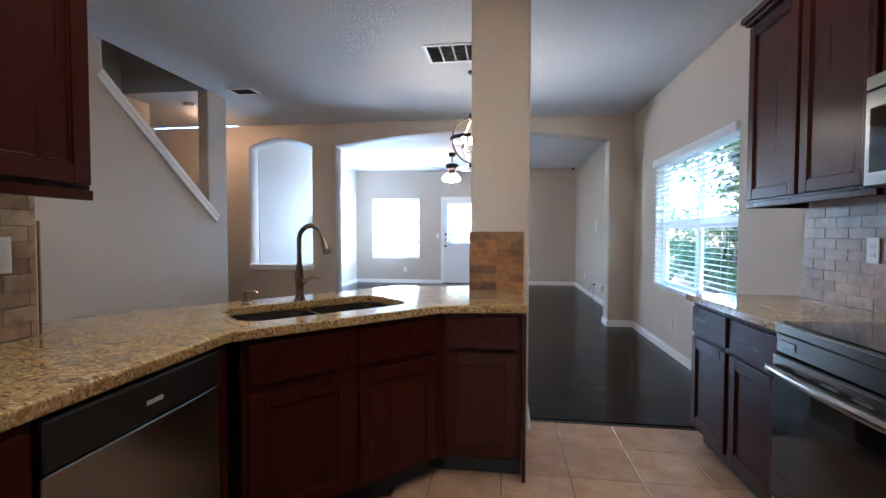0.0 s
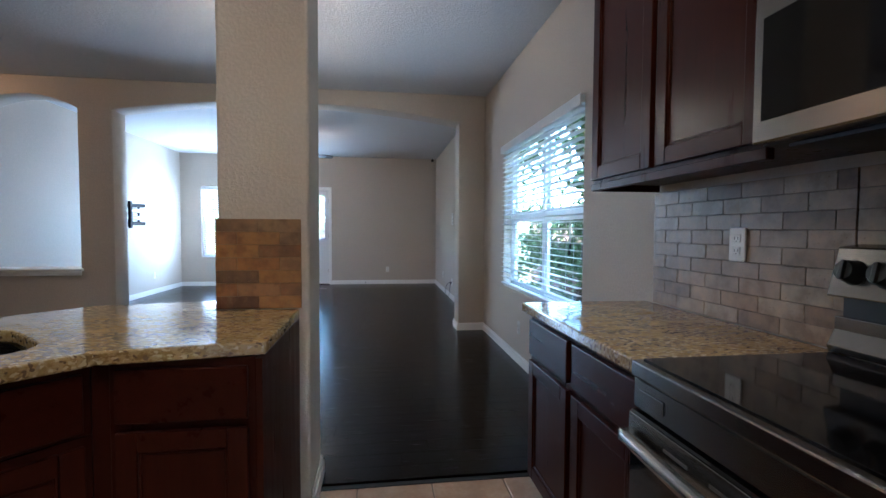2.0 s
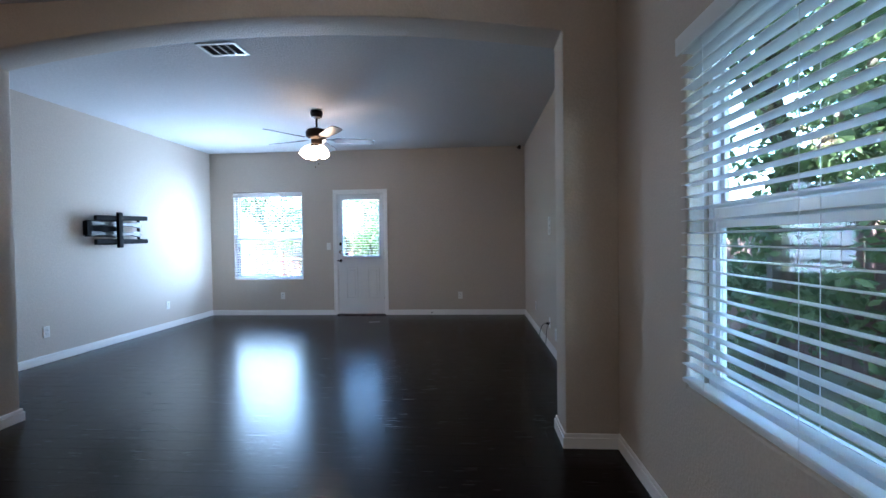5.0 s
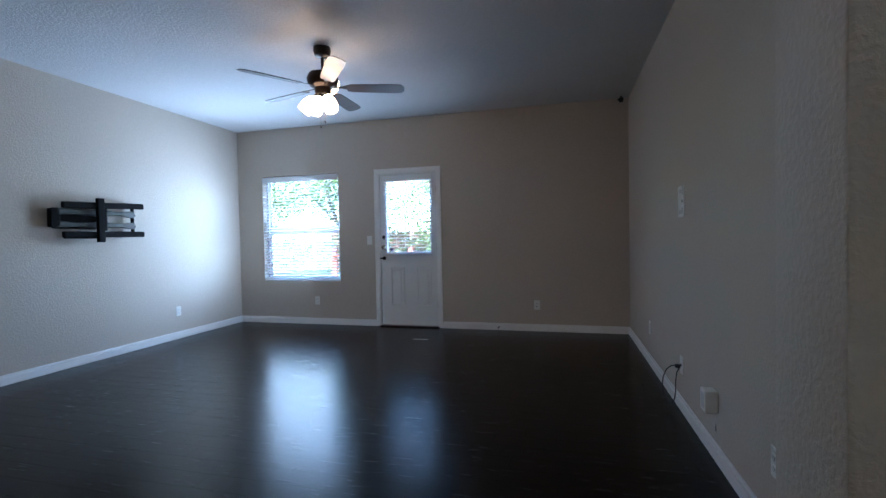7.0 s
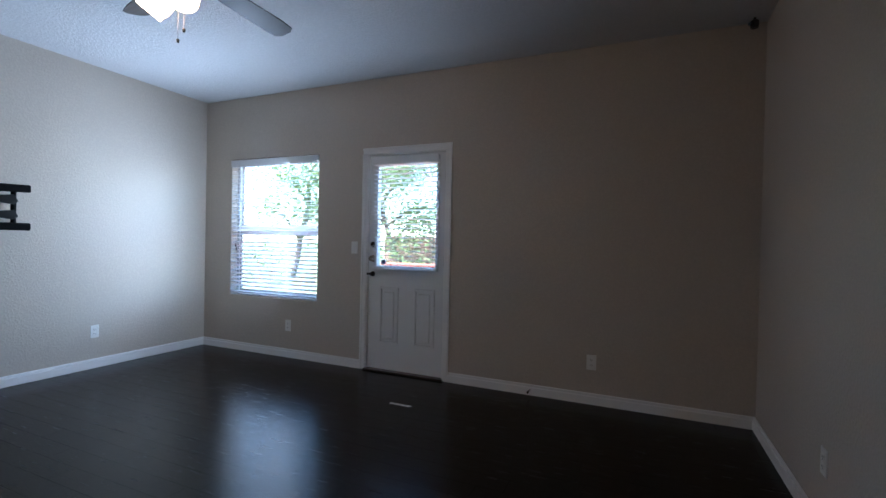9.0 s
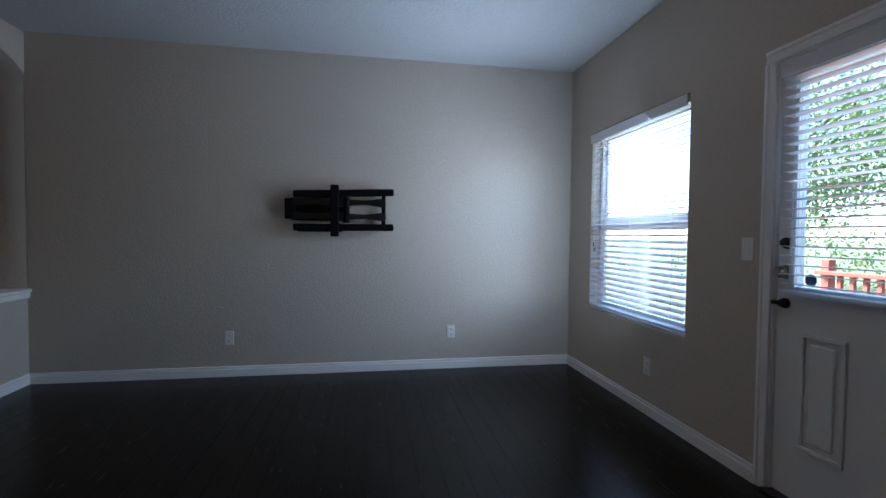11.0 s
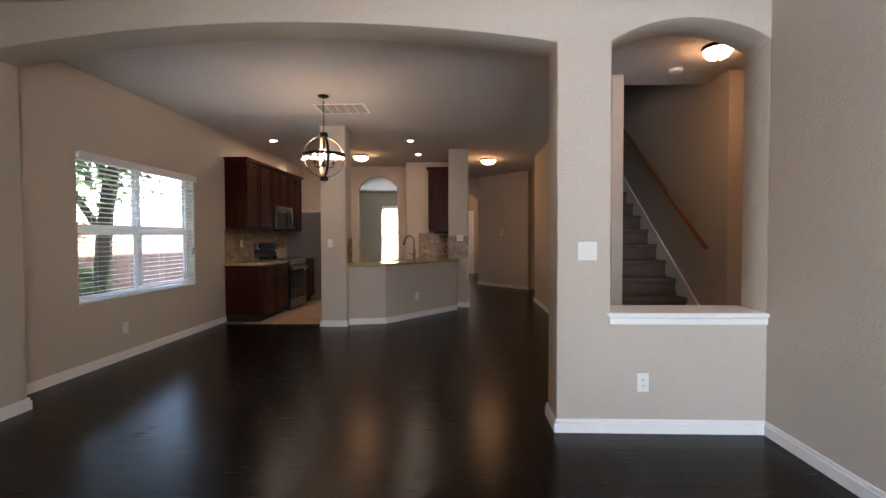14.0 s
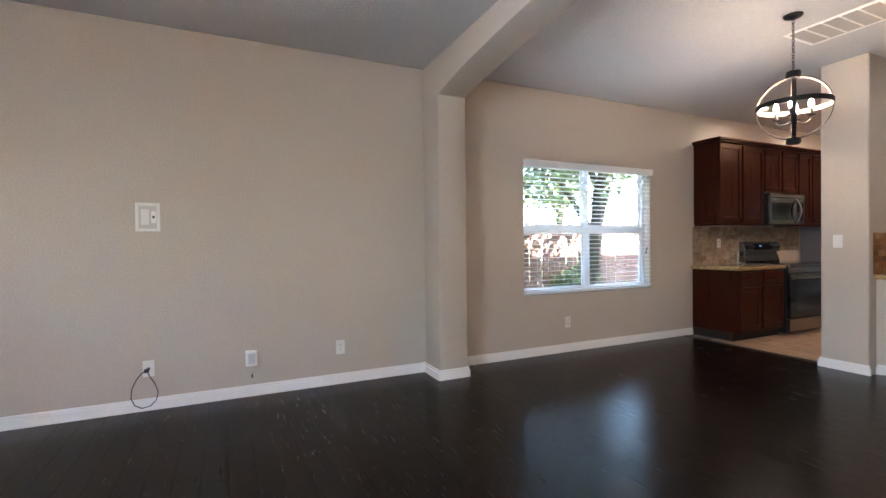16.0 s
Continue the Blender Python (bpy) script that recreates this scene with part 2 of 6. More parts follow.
BRONZE = plain("oil-rubbed bronze", (0.022, 0.014, 0.010), 0.32, metal=0.7, vary=0.25)
BLADE = wood("dark walnut blade", (0.022, 0.012, 0.008), (0.06, 0.03, 0.02), 0.35, along=0)
HANDRAIL = wood("oak handrail", (0.25, 0.10, 0.03), (0.42, 0.19, 0.07), 0.3, along=1, coat=0.3)
CARPET = plain("grey brown carpet", (0.13, 0.105, 0.085), 0.95, vary=0.35, grain=160, relief=0.006)
BULB = glowing("candle bulb glow", (1.0, 0.72, 0.46), 11.0)
SHADE_GLOW = glowing("frosted fan shade glow", (1.0, 0.62, 0.34), 1.2)
DOME_GLOW = glowing("frosted dome glow", (1.0, 0.54, 0.25), 1.6)
DOWN_GLOW = glowing("downlight glow", (1.0, 0.82, 0.62), 9.0)
DISPLAY = glowing("blue clock digits", (0.12, 0.36, 1.0), 0.09)
GLASS = clear_pane("window glass", (0.93, 0.96, 0.95))
SLAT = slat_mat()
FENCE = plain("weathered cedar fence", (0.19, 0.105, 0.085), 0.85, vary=0.4, grain=12, relief=0.002, stretch=(4, 4, 0.6))
DECK = plain("red stained deck wood", (0.28, 0.075, 0.045), 0.7, vary=0.3, grain=12, stretch=(4, 4, 0.6))
BARK = plain("grey bark", (0.11, 0.085, 0.065), 0.9, vary=0.45, grain=16, relief=0.02, stretch=(1, 1, 0.3))
LEAF = leafy("tree leaves", (0.035, 0.075, 0.015), (0.10, 0.17, 0.04))
# lighter copy of the leaves, with sunlit brightness put into the colour
LEAF_SUN = leafy("sun-brightened tree leaves", (0.08, 0.12, 0.04), (0.22, 0.28, 0.12))
GRASS = plain("dry lawn", (0.11, 0.125, 0.05), 0.95, vary=0.5, grain=6, relief=0.02)
SIDING = plain("pale house siding", (0.52, 0.45, 0.40), 0.8, vary=0.1, grain=8)
ROOFING = plain("grey shingles", (0.10, 0.09, 0.085), 0.9, vary=0.3, grain=10)

# ---------------------------------------------------------------- mesh helpers


def box(bm, x0, y0, z0, x1, y1, z1, bev=0.0, seg=1, m=None):
    """An axis-aligned box, its edges bevelled; m turns it afterwards."""
    vs = [bm.verts.new((x, y, z)) for x in (x0, x1) for y in (y0, y1) for z in (z0, z1)]
    fs = [bm.faces.new([vs[i] for i in q]) for q in ((0, 1, 3, 2), (4, 6, 7, 5), (0, 4, 5, 1), (2, 3, 7, 6), (0, 2, 6, 4), (1, 5, 7, 3))]
    made = set(vs)
    if bev > 0:
        es = list({e for f in fs for e in f.edges})
        r = bmesh.ops.bevel(bm, geom=es, offset=bev, segments=seg, affect="EDGES", profile=0.5)
        made = {v for v in made if v.is_valid} | {v for v in r["verts"] if v.is_valid}
    if m is not None:
        bmesh.ops.transform(bm, matrix=m, verts=list(made))
    return bm


def boxes(*specs, bev=0.0, seg=1):
    bm = bmesh.new()
    for s in specs:
        box(bm, *s, bev=bev, seg=seg)
    return bm


def cyl(bm, p0, p1, r0, r1=None, n=16, caps=True):
    """A tapered cylinder from p0 to p1."""
    r1 = r0 if r1 is None else r1
    p0, p1 = Vector(p0), Vector(p1)
    q = (p1 - p0).to_track_quat("Z", "Y").to_matrix()
    rings = []
    for p, r in ((p0, r0), (p1, r1)):
        rings.append([bm.verts.new(p + q @ Vector((r * math.cos(a), r * math.sin(a), 0))) for a in [2 * math.pi * i / n for i in range(n)]])
    for i in range(n):
        bm.faces.new((rings[0][i], rings[0][(i + 1) % n], rings[1][(i + 1) % n], rings[1][i]))
    if caps:
        bm.faces.new(rings[0][::-1])
        bm.faces.new(rings[1])
    return bm


def lathe(bm, profile, at, n=24, m=None):
    """Turns (radius, height) pairs round the upright line through at."""
    at = Vector(at)
    rings = []
    for r, h in profile:
        if r < 1e-5:
            rings.append([bm.verts.new((0, 0, h))])
        else:
            rings.append([bm.verts.new((r * math.cos(2 * math.pi * i / n), r * math.sin(2 * math.pi * i / n), h)) for i in range(n)])
    for a, b in zip(rings, rings[1:]):
        for i in range(n):
            j = (i + 1) % n
            if len(a) == 1 and len(b) == 1:
                continue
            if len(a) == 1:
                bm.faces.new((a[0], b[j], b[i]))
            elif len(b) == 1:
                bm.faces.new((a[i], a[j], b[0]))
            else:
                bm.faces.new((a[i], a[j], b[j], b[i]))
    tr = Matrix.Translation(at) @ (m if m is not None else Matrix())
    bmesh.ops.transform(bm, matrix=tr, verts=[v for r in rings for v in r])
    return bm


def tube(bm, pts, r, n=10, caps=True):
    """A round tube along points; r is one radius or one a point."""
    pts = [Vector(p) for p in pts]
    rs = r if isinstance(r, (list, tuple)) else [r] * len(pts)
    rings, up = [], None
    for i, p in enumerate(pts):
        d = (pts[min(i + 1, len(pts) - 1)] - pts[max(i - 1, 0)]).normalized()
        if up is None:
            up = d.orthogonal().normalized()
        up = (up - d * up.dot(d)).normalized()
        side = d.cross(up)
        rings.append([bm.verts.new(p + rs[i] * (up * math.cos(2 * math.pi * k / n) + side * math.sin(2 * math.pi * k / n))) for k in range(n)])
    for a, b in zip(rings, rings[1:]):
        for k in range(n):
            bm.faces.new((a[k], a[(k + 1) % n], b[(k + 1) % n], b[k]))
    if caps:
        bm.faces.new(rings[0][::-1])
        bm.faces.new(rings[-1])
    return bm


def band(bm, centre, radius, width, thick, m=None, n=48):
    """A flat hoop: a strip of that width bent to a circle round z, then turned by m."""
    vs, rings = [], []
    for i in range(n):
        a = 2 * math.pi * i / n
        ring = []
        for r, h in ((radius, -width / 2), (radius + thick, -width / 2), (radius + thick, width / 2), (radius, width / 2)):
            ring.append(bm.verts.new((r * math.cos(a), r * math.sin(a), h)))
        rings.append(ring)
        vs += ring
    for i in range(n):
        a, b = rings[i], rings[(i + 1) % n]
        for k in range(4):
            bm.faces.new((a[k], b[k], b[(k + 1) % 4], a[(k + 1) % 4]))
    bmesh.ops.transform(bm, matrix=Matrix.Translation(centre) @ (m if m is not None else Matrix()), verts=vs)
    return bm


def arc_points(x0, x1, spring, apex, n=18):
    """Points of a flat arch from (x1, spring) back to (x0, spring)."""
    half, rise = abs(x1 - x0) / 2, apex - spring
    rad = (half * half + rise * rise) / (2 * rise)
    cx, cz, a = (x0 + x1) / 2, apex - rad, math.asin(half / rad)
    s = 1 if x1 > x0 else -1
    return [(cx + s * rad * math.sin(a - 2 * a * i / n), cz + rad * math.cos(a - 2 * a * i / n)) for i in range(n + 1)]


def slab(bm, outer, holes, axis, a0, a1, bev=0.0, seg=2):
    """A plate with holes: 2D loops filled, then given the thickness a0..a1 along axis (0 x, 1 y, 2 z)."""
    def put(u, v, a):
        return {0: (a, u, v), 1: (u, a, v), 2: (u, v, a)}[axis]
    es, hole_e = [], []
    for k, loop in enumerate([outer, *holes]):
        vs = [bm.verts.new(put(u, v, a0)) for u, v in loop]
        new_e = [bm.edges.new((vs[i], vs[(i + 1) % len(vs)])) for i in range(len(vs))]
        es += new_e
    r = bmesh.ops.triangle_fill(bm, use_beauty=True, use_dissolve=False, edges=es)
    fs = [g for g in r["geom"] if isinstance(g, bmesh.types.BMFace)]
    ex = bmesh.ops.extrude_face_region(bm, geom=fs)
    d = [0, 0, 0]
    d[axis] = a1 - a0
    bmesh.ops.translate(bm, vec=d, verts=[g for g in ex["geom"] if isinstance(g, bmesh.types.BMVert)])
    bmesh.ops.recalc_face_normals(bm, faces=bm.faces[:])
    if bev > 0:
        sharp = [e for e in bm.edges if len(e.link_faces) == 2 and e.calc_face_angle(0) > 0.6]
        bmesh.ops.bevel(bm, geom=sharp, offset=bev, segments=seg, affect="EDGES", profile=0.5, clamp_overlap=True)
    return bm


def origin_of(ob):
    o = Vector((0, 0, 0))
    while ob is not None:
        o += ob.location
        ob = ob.parent
    return o


def link_mesh(name, bm, material, smooth=False, at=None):
    bmesh.ops.recalc_face_normals(bm, faces=bm.faces[:])
    me = bpy.data.meshes.new(name)
    bm.to_mesh(me)
    bm.free()
    if at is not None:
        me.transform(Matrix.Translation(-Vector(at)))
    me.materials.append(material)
    if smooth:
        me.shade_smooth()
        me.set_sharp_from_angle(angle=radians(38))
    return new(name, me)


def part(name, bm, material, parent, label="", smooth=False):
    """One mesh, drawn in world places, as a part of its thing."""
    ob = link_mesh(name, bm, material, smooth, origin_of(parent))
    ob.parent = parent
    return tagged(ob, label)


def piece(name, me, parent, at, turn=None):
    """A repeat that shares its mesh."""
    ob = new(name, me)
    ob.parent = parent
    ob.matrix_basis = Matrix.Translation(Vector(at) - origin_of(parent)) @ (turn if turn is not None else Matrix())
    return ob


def shared(name, bm, material, smooth=False):
    bmesh.ops.recalc_face_normals(bm, faces=bm.faces[:])
    me = bpy.data.meshes.new(name)
    bm.to_mesh(me)
    bm.free()
    me.materials.append(material)
    if smooth:
        me.shade_smooth()
        me.set_sharp_from_angle(angle=radians(38))
    return me


def thing(name, at, label, category, group="", kind=""):
    ob = new(name)
    ob.empty_display_size = 0.1
    ob.location = at
    return tagged(ob, label, category, group, kind)


def structure(name, bm, material, label, category, smooth=False):
    return tagged(link_mesh(name, bm, material, smooth), label, category, "", "structure")


def text_mesh(name, words, size, m, material, parent, extrude=0.0004):
    """Writing in the built-in font, as a mesh at the pose m (world)."""
    cu = bpy.data.curves.new(name, "FONT")
    cu.body, cu.size, cu.extrude, cu.align_x, cu.align_y = words, size, extrude, "CENTER", "CENTER"
    tmp = bpy.data.objects.new("tmp", cu)
    scene.collection.objects.link(tmp)
    bpy.context.view_layer.update()
    me = bpy.data.meshes.new_from_object(tmp.evaluated_get(bpy.context.evaluated_depsgraph_get()))
    bpy.data.objects.remove(tmp)
    me.transform(Matrix.Translation(-origin_of(parent)) @ m)
    me.materials.clear()
    me.materials.append(material)
    ob = new(name, me)
    ob.parent = parent
    return ob


def rect(x0, z0, x1, z1):
    return [(x0, z0), (x1, z0), (x1, z1), (x0, z1)]

# ---------------------------------------------------------------- large structure
H = 2.775            # ceiling
EX = 1.985             # inner face of the east wall
NY = 9.02            # inner face of the north wall
WX = -3.365           # inner face of the living room's west wall
AY0, AY1 = 4.19, 4.46   # arch wall between dining and living
SX = -2.90           # stair wall, face to the dining side
KY = -2.50           # kitchen's south wall
CT = 0.868            # worktop height

structure("floor", boxes((-5.0, -8.16, -0.2, EX + 0.16, NY + 0.16, -0.014)), SUBFLOOR, "dark wooden floor running through dining, hall and living room", "floor")
# ceilings: the stairwell stays open above the flight
bm = boxes((WX - 0.16, AY0, H, EX + 0.16, NY + 0.16, H + 0.15), (SX, -8.16, H, EX + 0.16, AY0, H + 0.15), (-5.0, 2.62, H, SX, AY0, H + 0.15), (-5.0, -8.16, H, SX, -1.6, H + 0.15))
structure("ceiling", bm, CEIL, "white sprayed-texture ceiling", "ceiling")
structure("ceiling_stairwell", boxes((-5.0, -1.75, 5.25, SX + 0.1, 2.9, 5.4)), CEIL, "white ceiling high above the stairs", "ceiling")

# east wall with the dining window
W1 = (1.547, 0.635, 3.353, 2.035)
structure("wall_east", slab(bmesh.new(), rect(-8.16, -0.2, NY, H), [rect(*W1)], 0, EX, EX + 0.16, 0.012), WALL, "beige textured wall with a wide window", "wall")
# north wall with a window and the back door
W2 = (-2.957, 0.605, -1.757, 2.096)
D1 = (-1.173, 0.0, -0.340, 2.067)
outer = [(WX - 0.16, -0.2), (D1[0], -0.2), (D1[0], D1[3]), (D1[2], D1[3]), (D1[2], -0.2), (EX + 0.16, -0.2), (EX + 0.16, H), (WX - 0.16, H)]
structure("wall_north", slab(bmesh.new(), outer, [rect(*W2)], 1, NY, NY + 0.16, 0.010), WALL, "beige textured wall with a window and a glazed back door", "wall")
structure("wall_west", boxes((WX - 0.16, AY1, -0.2, WX, NY, H)), WALL, "beige textured living room wall", "wall")

# arch wall: wide flat arch and an arched pass-through above a half wall
A = (-2.068, 1.668, 2.452, 2.607)
O = (WX, -2.405, 0.735, 2.455, 2.585)
arch = arc_points(A[0], A[1], A[2], A[3], 28)
outer = [(-5.0, -0.2), (A[0], -0.2), *arch[::-1], (A[1], -0.2), (EX, -0.2), (EX, H), (-5.0, H)]
hole = [(O[0], O[2]), (O[1], O[2]), *arc_points(O[0], O[1], O[3], O[4], 16)]
structure("wall_arch", slab(bmesh.new(), outer, [hole], 1, AY0, AY1, 0.014), WALL, "beige wall with a broad arch and an arched opening", "wall", smooth=True)
tr = thing("window_ledge", (-2.86, 4.3, 0.70), "white painted ledge of the arched opening", "ledge", kind="structure")
part("ledge_board", boxes((O[0] + 0.002, AY0 - 0.035, 0.736, O[1] + 0.03, AY1 + 0.035, 0.765), bev=0.006), TRIM, tr)
part("apron_north", boxes((O[0] + 0.002, AY1 + 0.001, 0.69, O[1] + 0.015, AY1 + 0.022, 0.735), bev=0.006), TRIM, tr)
part("apron_south", boxes((O[0] + 0.002, AY0 - 0.022, 0.69, O[1] + 0.015, AY0 - 0.001, 0.735), bev=0.006), TRIM, tr)

# stair wall with its raking opening, and the post at the foot of the stairs
ST0, ST1 = 2.61, 2.945
rake = lambda y: 1.548 + (2.56 - y) * 0.75
outer = [(-1.42, -0.2), (ST1, -0.2), (ST1, H), (ST0, H), (ST0, rake(ST0)), (1.30, rake(1.30)), (1.30, H), (-1.42, H)]
structure("wall_stair", slab(bmesh.new(), outer, [], 0, SX - 0.12, SX, 0.012), WALL, "beige wall beside the stairs with a raking opening", "wall")
bm = bmesh.new()
L = math.hypot(ST0 + 0.16 - 1.28, (ST0 + 0.16 - 1.28) * 0.75)
box(bm, -0.02, 0, -0.02, 0.16, L, 0.03, 0.006, 1, Matrix.Translation((SX - 0.14 + 0.0, 1.27, rake(1.27) + 0.0)) @ Matrix.Rotation(-math.atan(0.75), 4, "X"))
box(bm, 0.121, 0, -0.072, 0.14, L, -0.021, 0.004, 1, Matrix.Translation((SX - 0.12, 1.27, rake(1.27))) @ Matrix.Rotation(-math.atan(0.75), 4, "X"))
structure("trim_rake", bm, TRIM, "white cap board on the raking stair wall", "trim")
structure("wall_stair_upper", boxes((SX - 0.12, -1.62, H + 0.15, SX, 2.78, 5.25), (-5.0, 2.62, H + 0.15, SX, 2.78, 5.25), (-5.0, -1.75, H + 0.15, SX, -1.62, 5.25)), WALL, "beige walls of the open stairwell", "wall")
structure("wall_stair_far", boxes((-4.07, -1.6, -0.2, -3.95, 3.02, 5.25)), WALL, "beige stairwell wall with an oak handrail", "wall")
structure("wall_foyer", boxes((-5.0, 2.9, -0.2, -4.85, AY0, H), (-4.85, 2.9, -0.2, -4.07, 3.02, H)), WALL, "beige walls at the foot of the stairs", "wall")
# hall: return behind the stairs, the angled wall, arch to the entry
structure("wall_hall_return", boxes((-5.0, -1.54, -0.2, SX - 0.121, -1.42, H), (-5.0, -3.4, -0.2, -4.9, -1.54, H), (-5.0, -3.5, -0.2, -3.1, -3.38, H)), WALL, "beige hall walls behind the stairs", "wall")
ang = math.atan2(-4.45 + 3.28, -1.95 + 3.06)
bm = bmesh.new()
box(bm, 0, -0.12, -0.2, math.hypot(1.11, 1.17), 0, H, 0, 1, Matrix.Translation((-3.06, -3.28, 0)) @ Matrix.Rotation(ang, 4, "Z"))
structure("wall_hall_angled", bm, WALL, "angled beige hall wall with a thermostat", "wall")
ha = arc_points(-1.95, -0.98, 2.22, 2.42, 14)
outer = [(-3.2, 2.15), (-2.0, 2.15), (-1.95, 2.22), *ha[::-1][1:-1], (-0.98, 2.22), (-0.98, -0.2), (-0.9, -0.2), (-0.9, H), (-3.2, H)]
structure("wall_hall_arch", slab(bmesh.new(), outer, [], 1, -4.72, -4.52, 0.012), WALL, "arched beige opening towards the entry", "wall")
structure("wall_entry_west", boxes((-2.35, -8.0, -0.2, -2.2, -4.72, H)), WALL, "pale entry wall", "wall")
structure("wall_entry_south", boxes((-2.35, -8.16, -0.2, -0.88, -8.0, H)), WALL, "pale entry wall around the front door", "wall")
structure("wall_room_divider", boxes((-1.0, -8.0, -0.2, -0.88, -4.72, H), (-1.0, -4.52, -0.2, -0.88, KY - 0.15, H), (-1.62, KY - 0.27, -0.2, -1.0, KY - 0.152, H)), WALL, "beige wall between hall and front room", "wall")
# front room behind the kitchen arch
W3 = (0.05, 0.50, 1.15, 2.28)
structure("wall_front_room", slab(bmesh.new(), rect(-0.88, -0.2, EX, H), [rect(*W3)], 1, -8.16, -8.0, 0.01), WALL, "beige front room wall with a window", "wall")
# kitchen: south wall with an arched opening, pantry wall, west wall with its thick end
ka = arc_points(-0.12, 0.725, 2.29, 2.555, 16)
outer = [(-0.36, -0.2), (-0.12, -0.2), *ka[::-1], (0.725, -0.2), (EX, -0.2), (EX, H), (-0.36, H)]
structure("wall_kitchen_south", slab(bmesh.new(), outer, [], 1, KY - 0.15, KY, 0.012), WALL, "beige kitchen wall with a tall arched opening", "wall", smooth=True)
structure("wall_pantry", boxes((-1.62, KY - 0.15, -0.2, -0.36, -2.02, H), bev=0.012), WALL, "beige wall closing the counter run", "wall")
structure("wall_kitchen_west", boxes((-1.62, -2.02, -0.2, -1.27, -0.64, H), bev=0.012), WALL, "beige wall end beside the peninsula", "wall")
structure("column", boxes((0.107, 0.80, -0.2, 0.462, 1.115, H), bev=0.014, seg=3), WALL, "square beige column at the peninsula's end", "column")
# half wall carrying the peninsula's bar
hw = [(0.107, 0.99), (-0.402, 0.885), (-1.400, -0.360), (-1.42, -0.64), (-1.27, -0.64), (-1.27, -0.40), (-0.335, 0.77), (0.107, 0.86)]
structure("wall_peninsula", slab(bmesh.new(), hw, [], 2, -0.2, CT - 0.04, 0.0), WALL, "low beige wall behind the peninsula cabinets", "half wall")


def baseboard(pts, side=1, h=0.088, t=0.017):
    """White skirting along the wall line pts; side 1 puts it to the left of the way."""
    bm = bmesh.new()
    for (x0, y0), (x1, y1) in zip(pts, pts[1:]):
        ln = math.hypot(x1 - x0, y1 - y0)
        m = Matrix.Translation((x0, y0, 0)) @ Matrix.Rotation(math.atan2(y1 - y0, x1 - x0), 4, "Z")
        a, b = (0.001, t) if side > 0 else (-t, -0.001)
        box(bm, -t * 0.9, a, 0.001, ln + t * 0.9, b, h * 0.72, 0, 1, m)
        a2, b2 = (0.001, t * 0.62) if side > 0 else (-t * 0.62, -0.001)
        box(bm, -t * 0.5, a2, h * 0.72, ln + t * 0.5, b2, h, 0.003, 1, m)
    structure("baseboard", bm, TRIM, "white moulded baseboard along the wall", "baseboard")


baseboard([(WX, AY1 + 0.014), (WX, NY)], -1)
baseboard([(WX, NY), (-1.235, NY)], -1)
baseboard([(-0.278, NY), (EX, NY)], -1)
baseboard([(EX, NY), (EX, AY1)], -1)
baseboard([(EX, AY1), (A[1], AY1), (A[1], AY0), (EX, AY0)], -1)
baseboard([(EX, AY0), (EX, 0.82)], -1)
baseboard([(WX, AY1), (A[0], AY1), (A[0], AY0), (-3.0, AY0)], 1)
baseboard([(0.462, 0.84), (0.462, 1.115), (0.107, 1.115)], -1)
baseboard([(0.092, 0.987), (-0.402, 0.885), (-1.400, -0.360)], -1)
baseboard([(-1.42, -0.64), (-1.62, -0.64), (-1.62, -2.6)], -1)
baseboard([(SX, -1.42), (SX, ST1), (SX - 0.12, ST1)], -1)
baseboard([(-3.06, -3.28), (-1.95, -4.45)], 1)
baseboard([(-2.2, -8.0), (-2.2, -4.72)], -1)

# ---------------------------------------------------------------- windows, doors


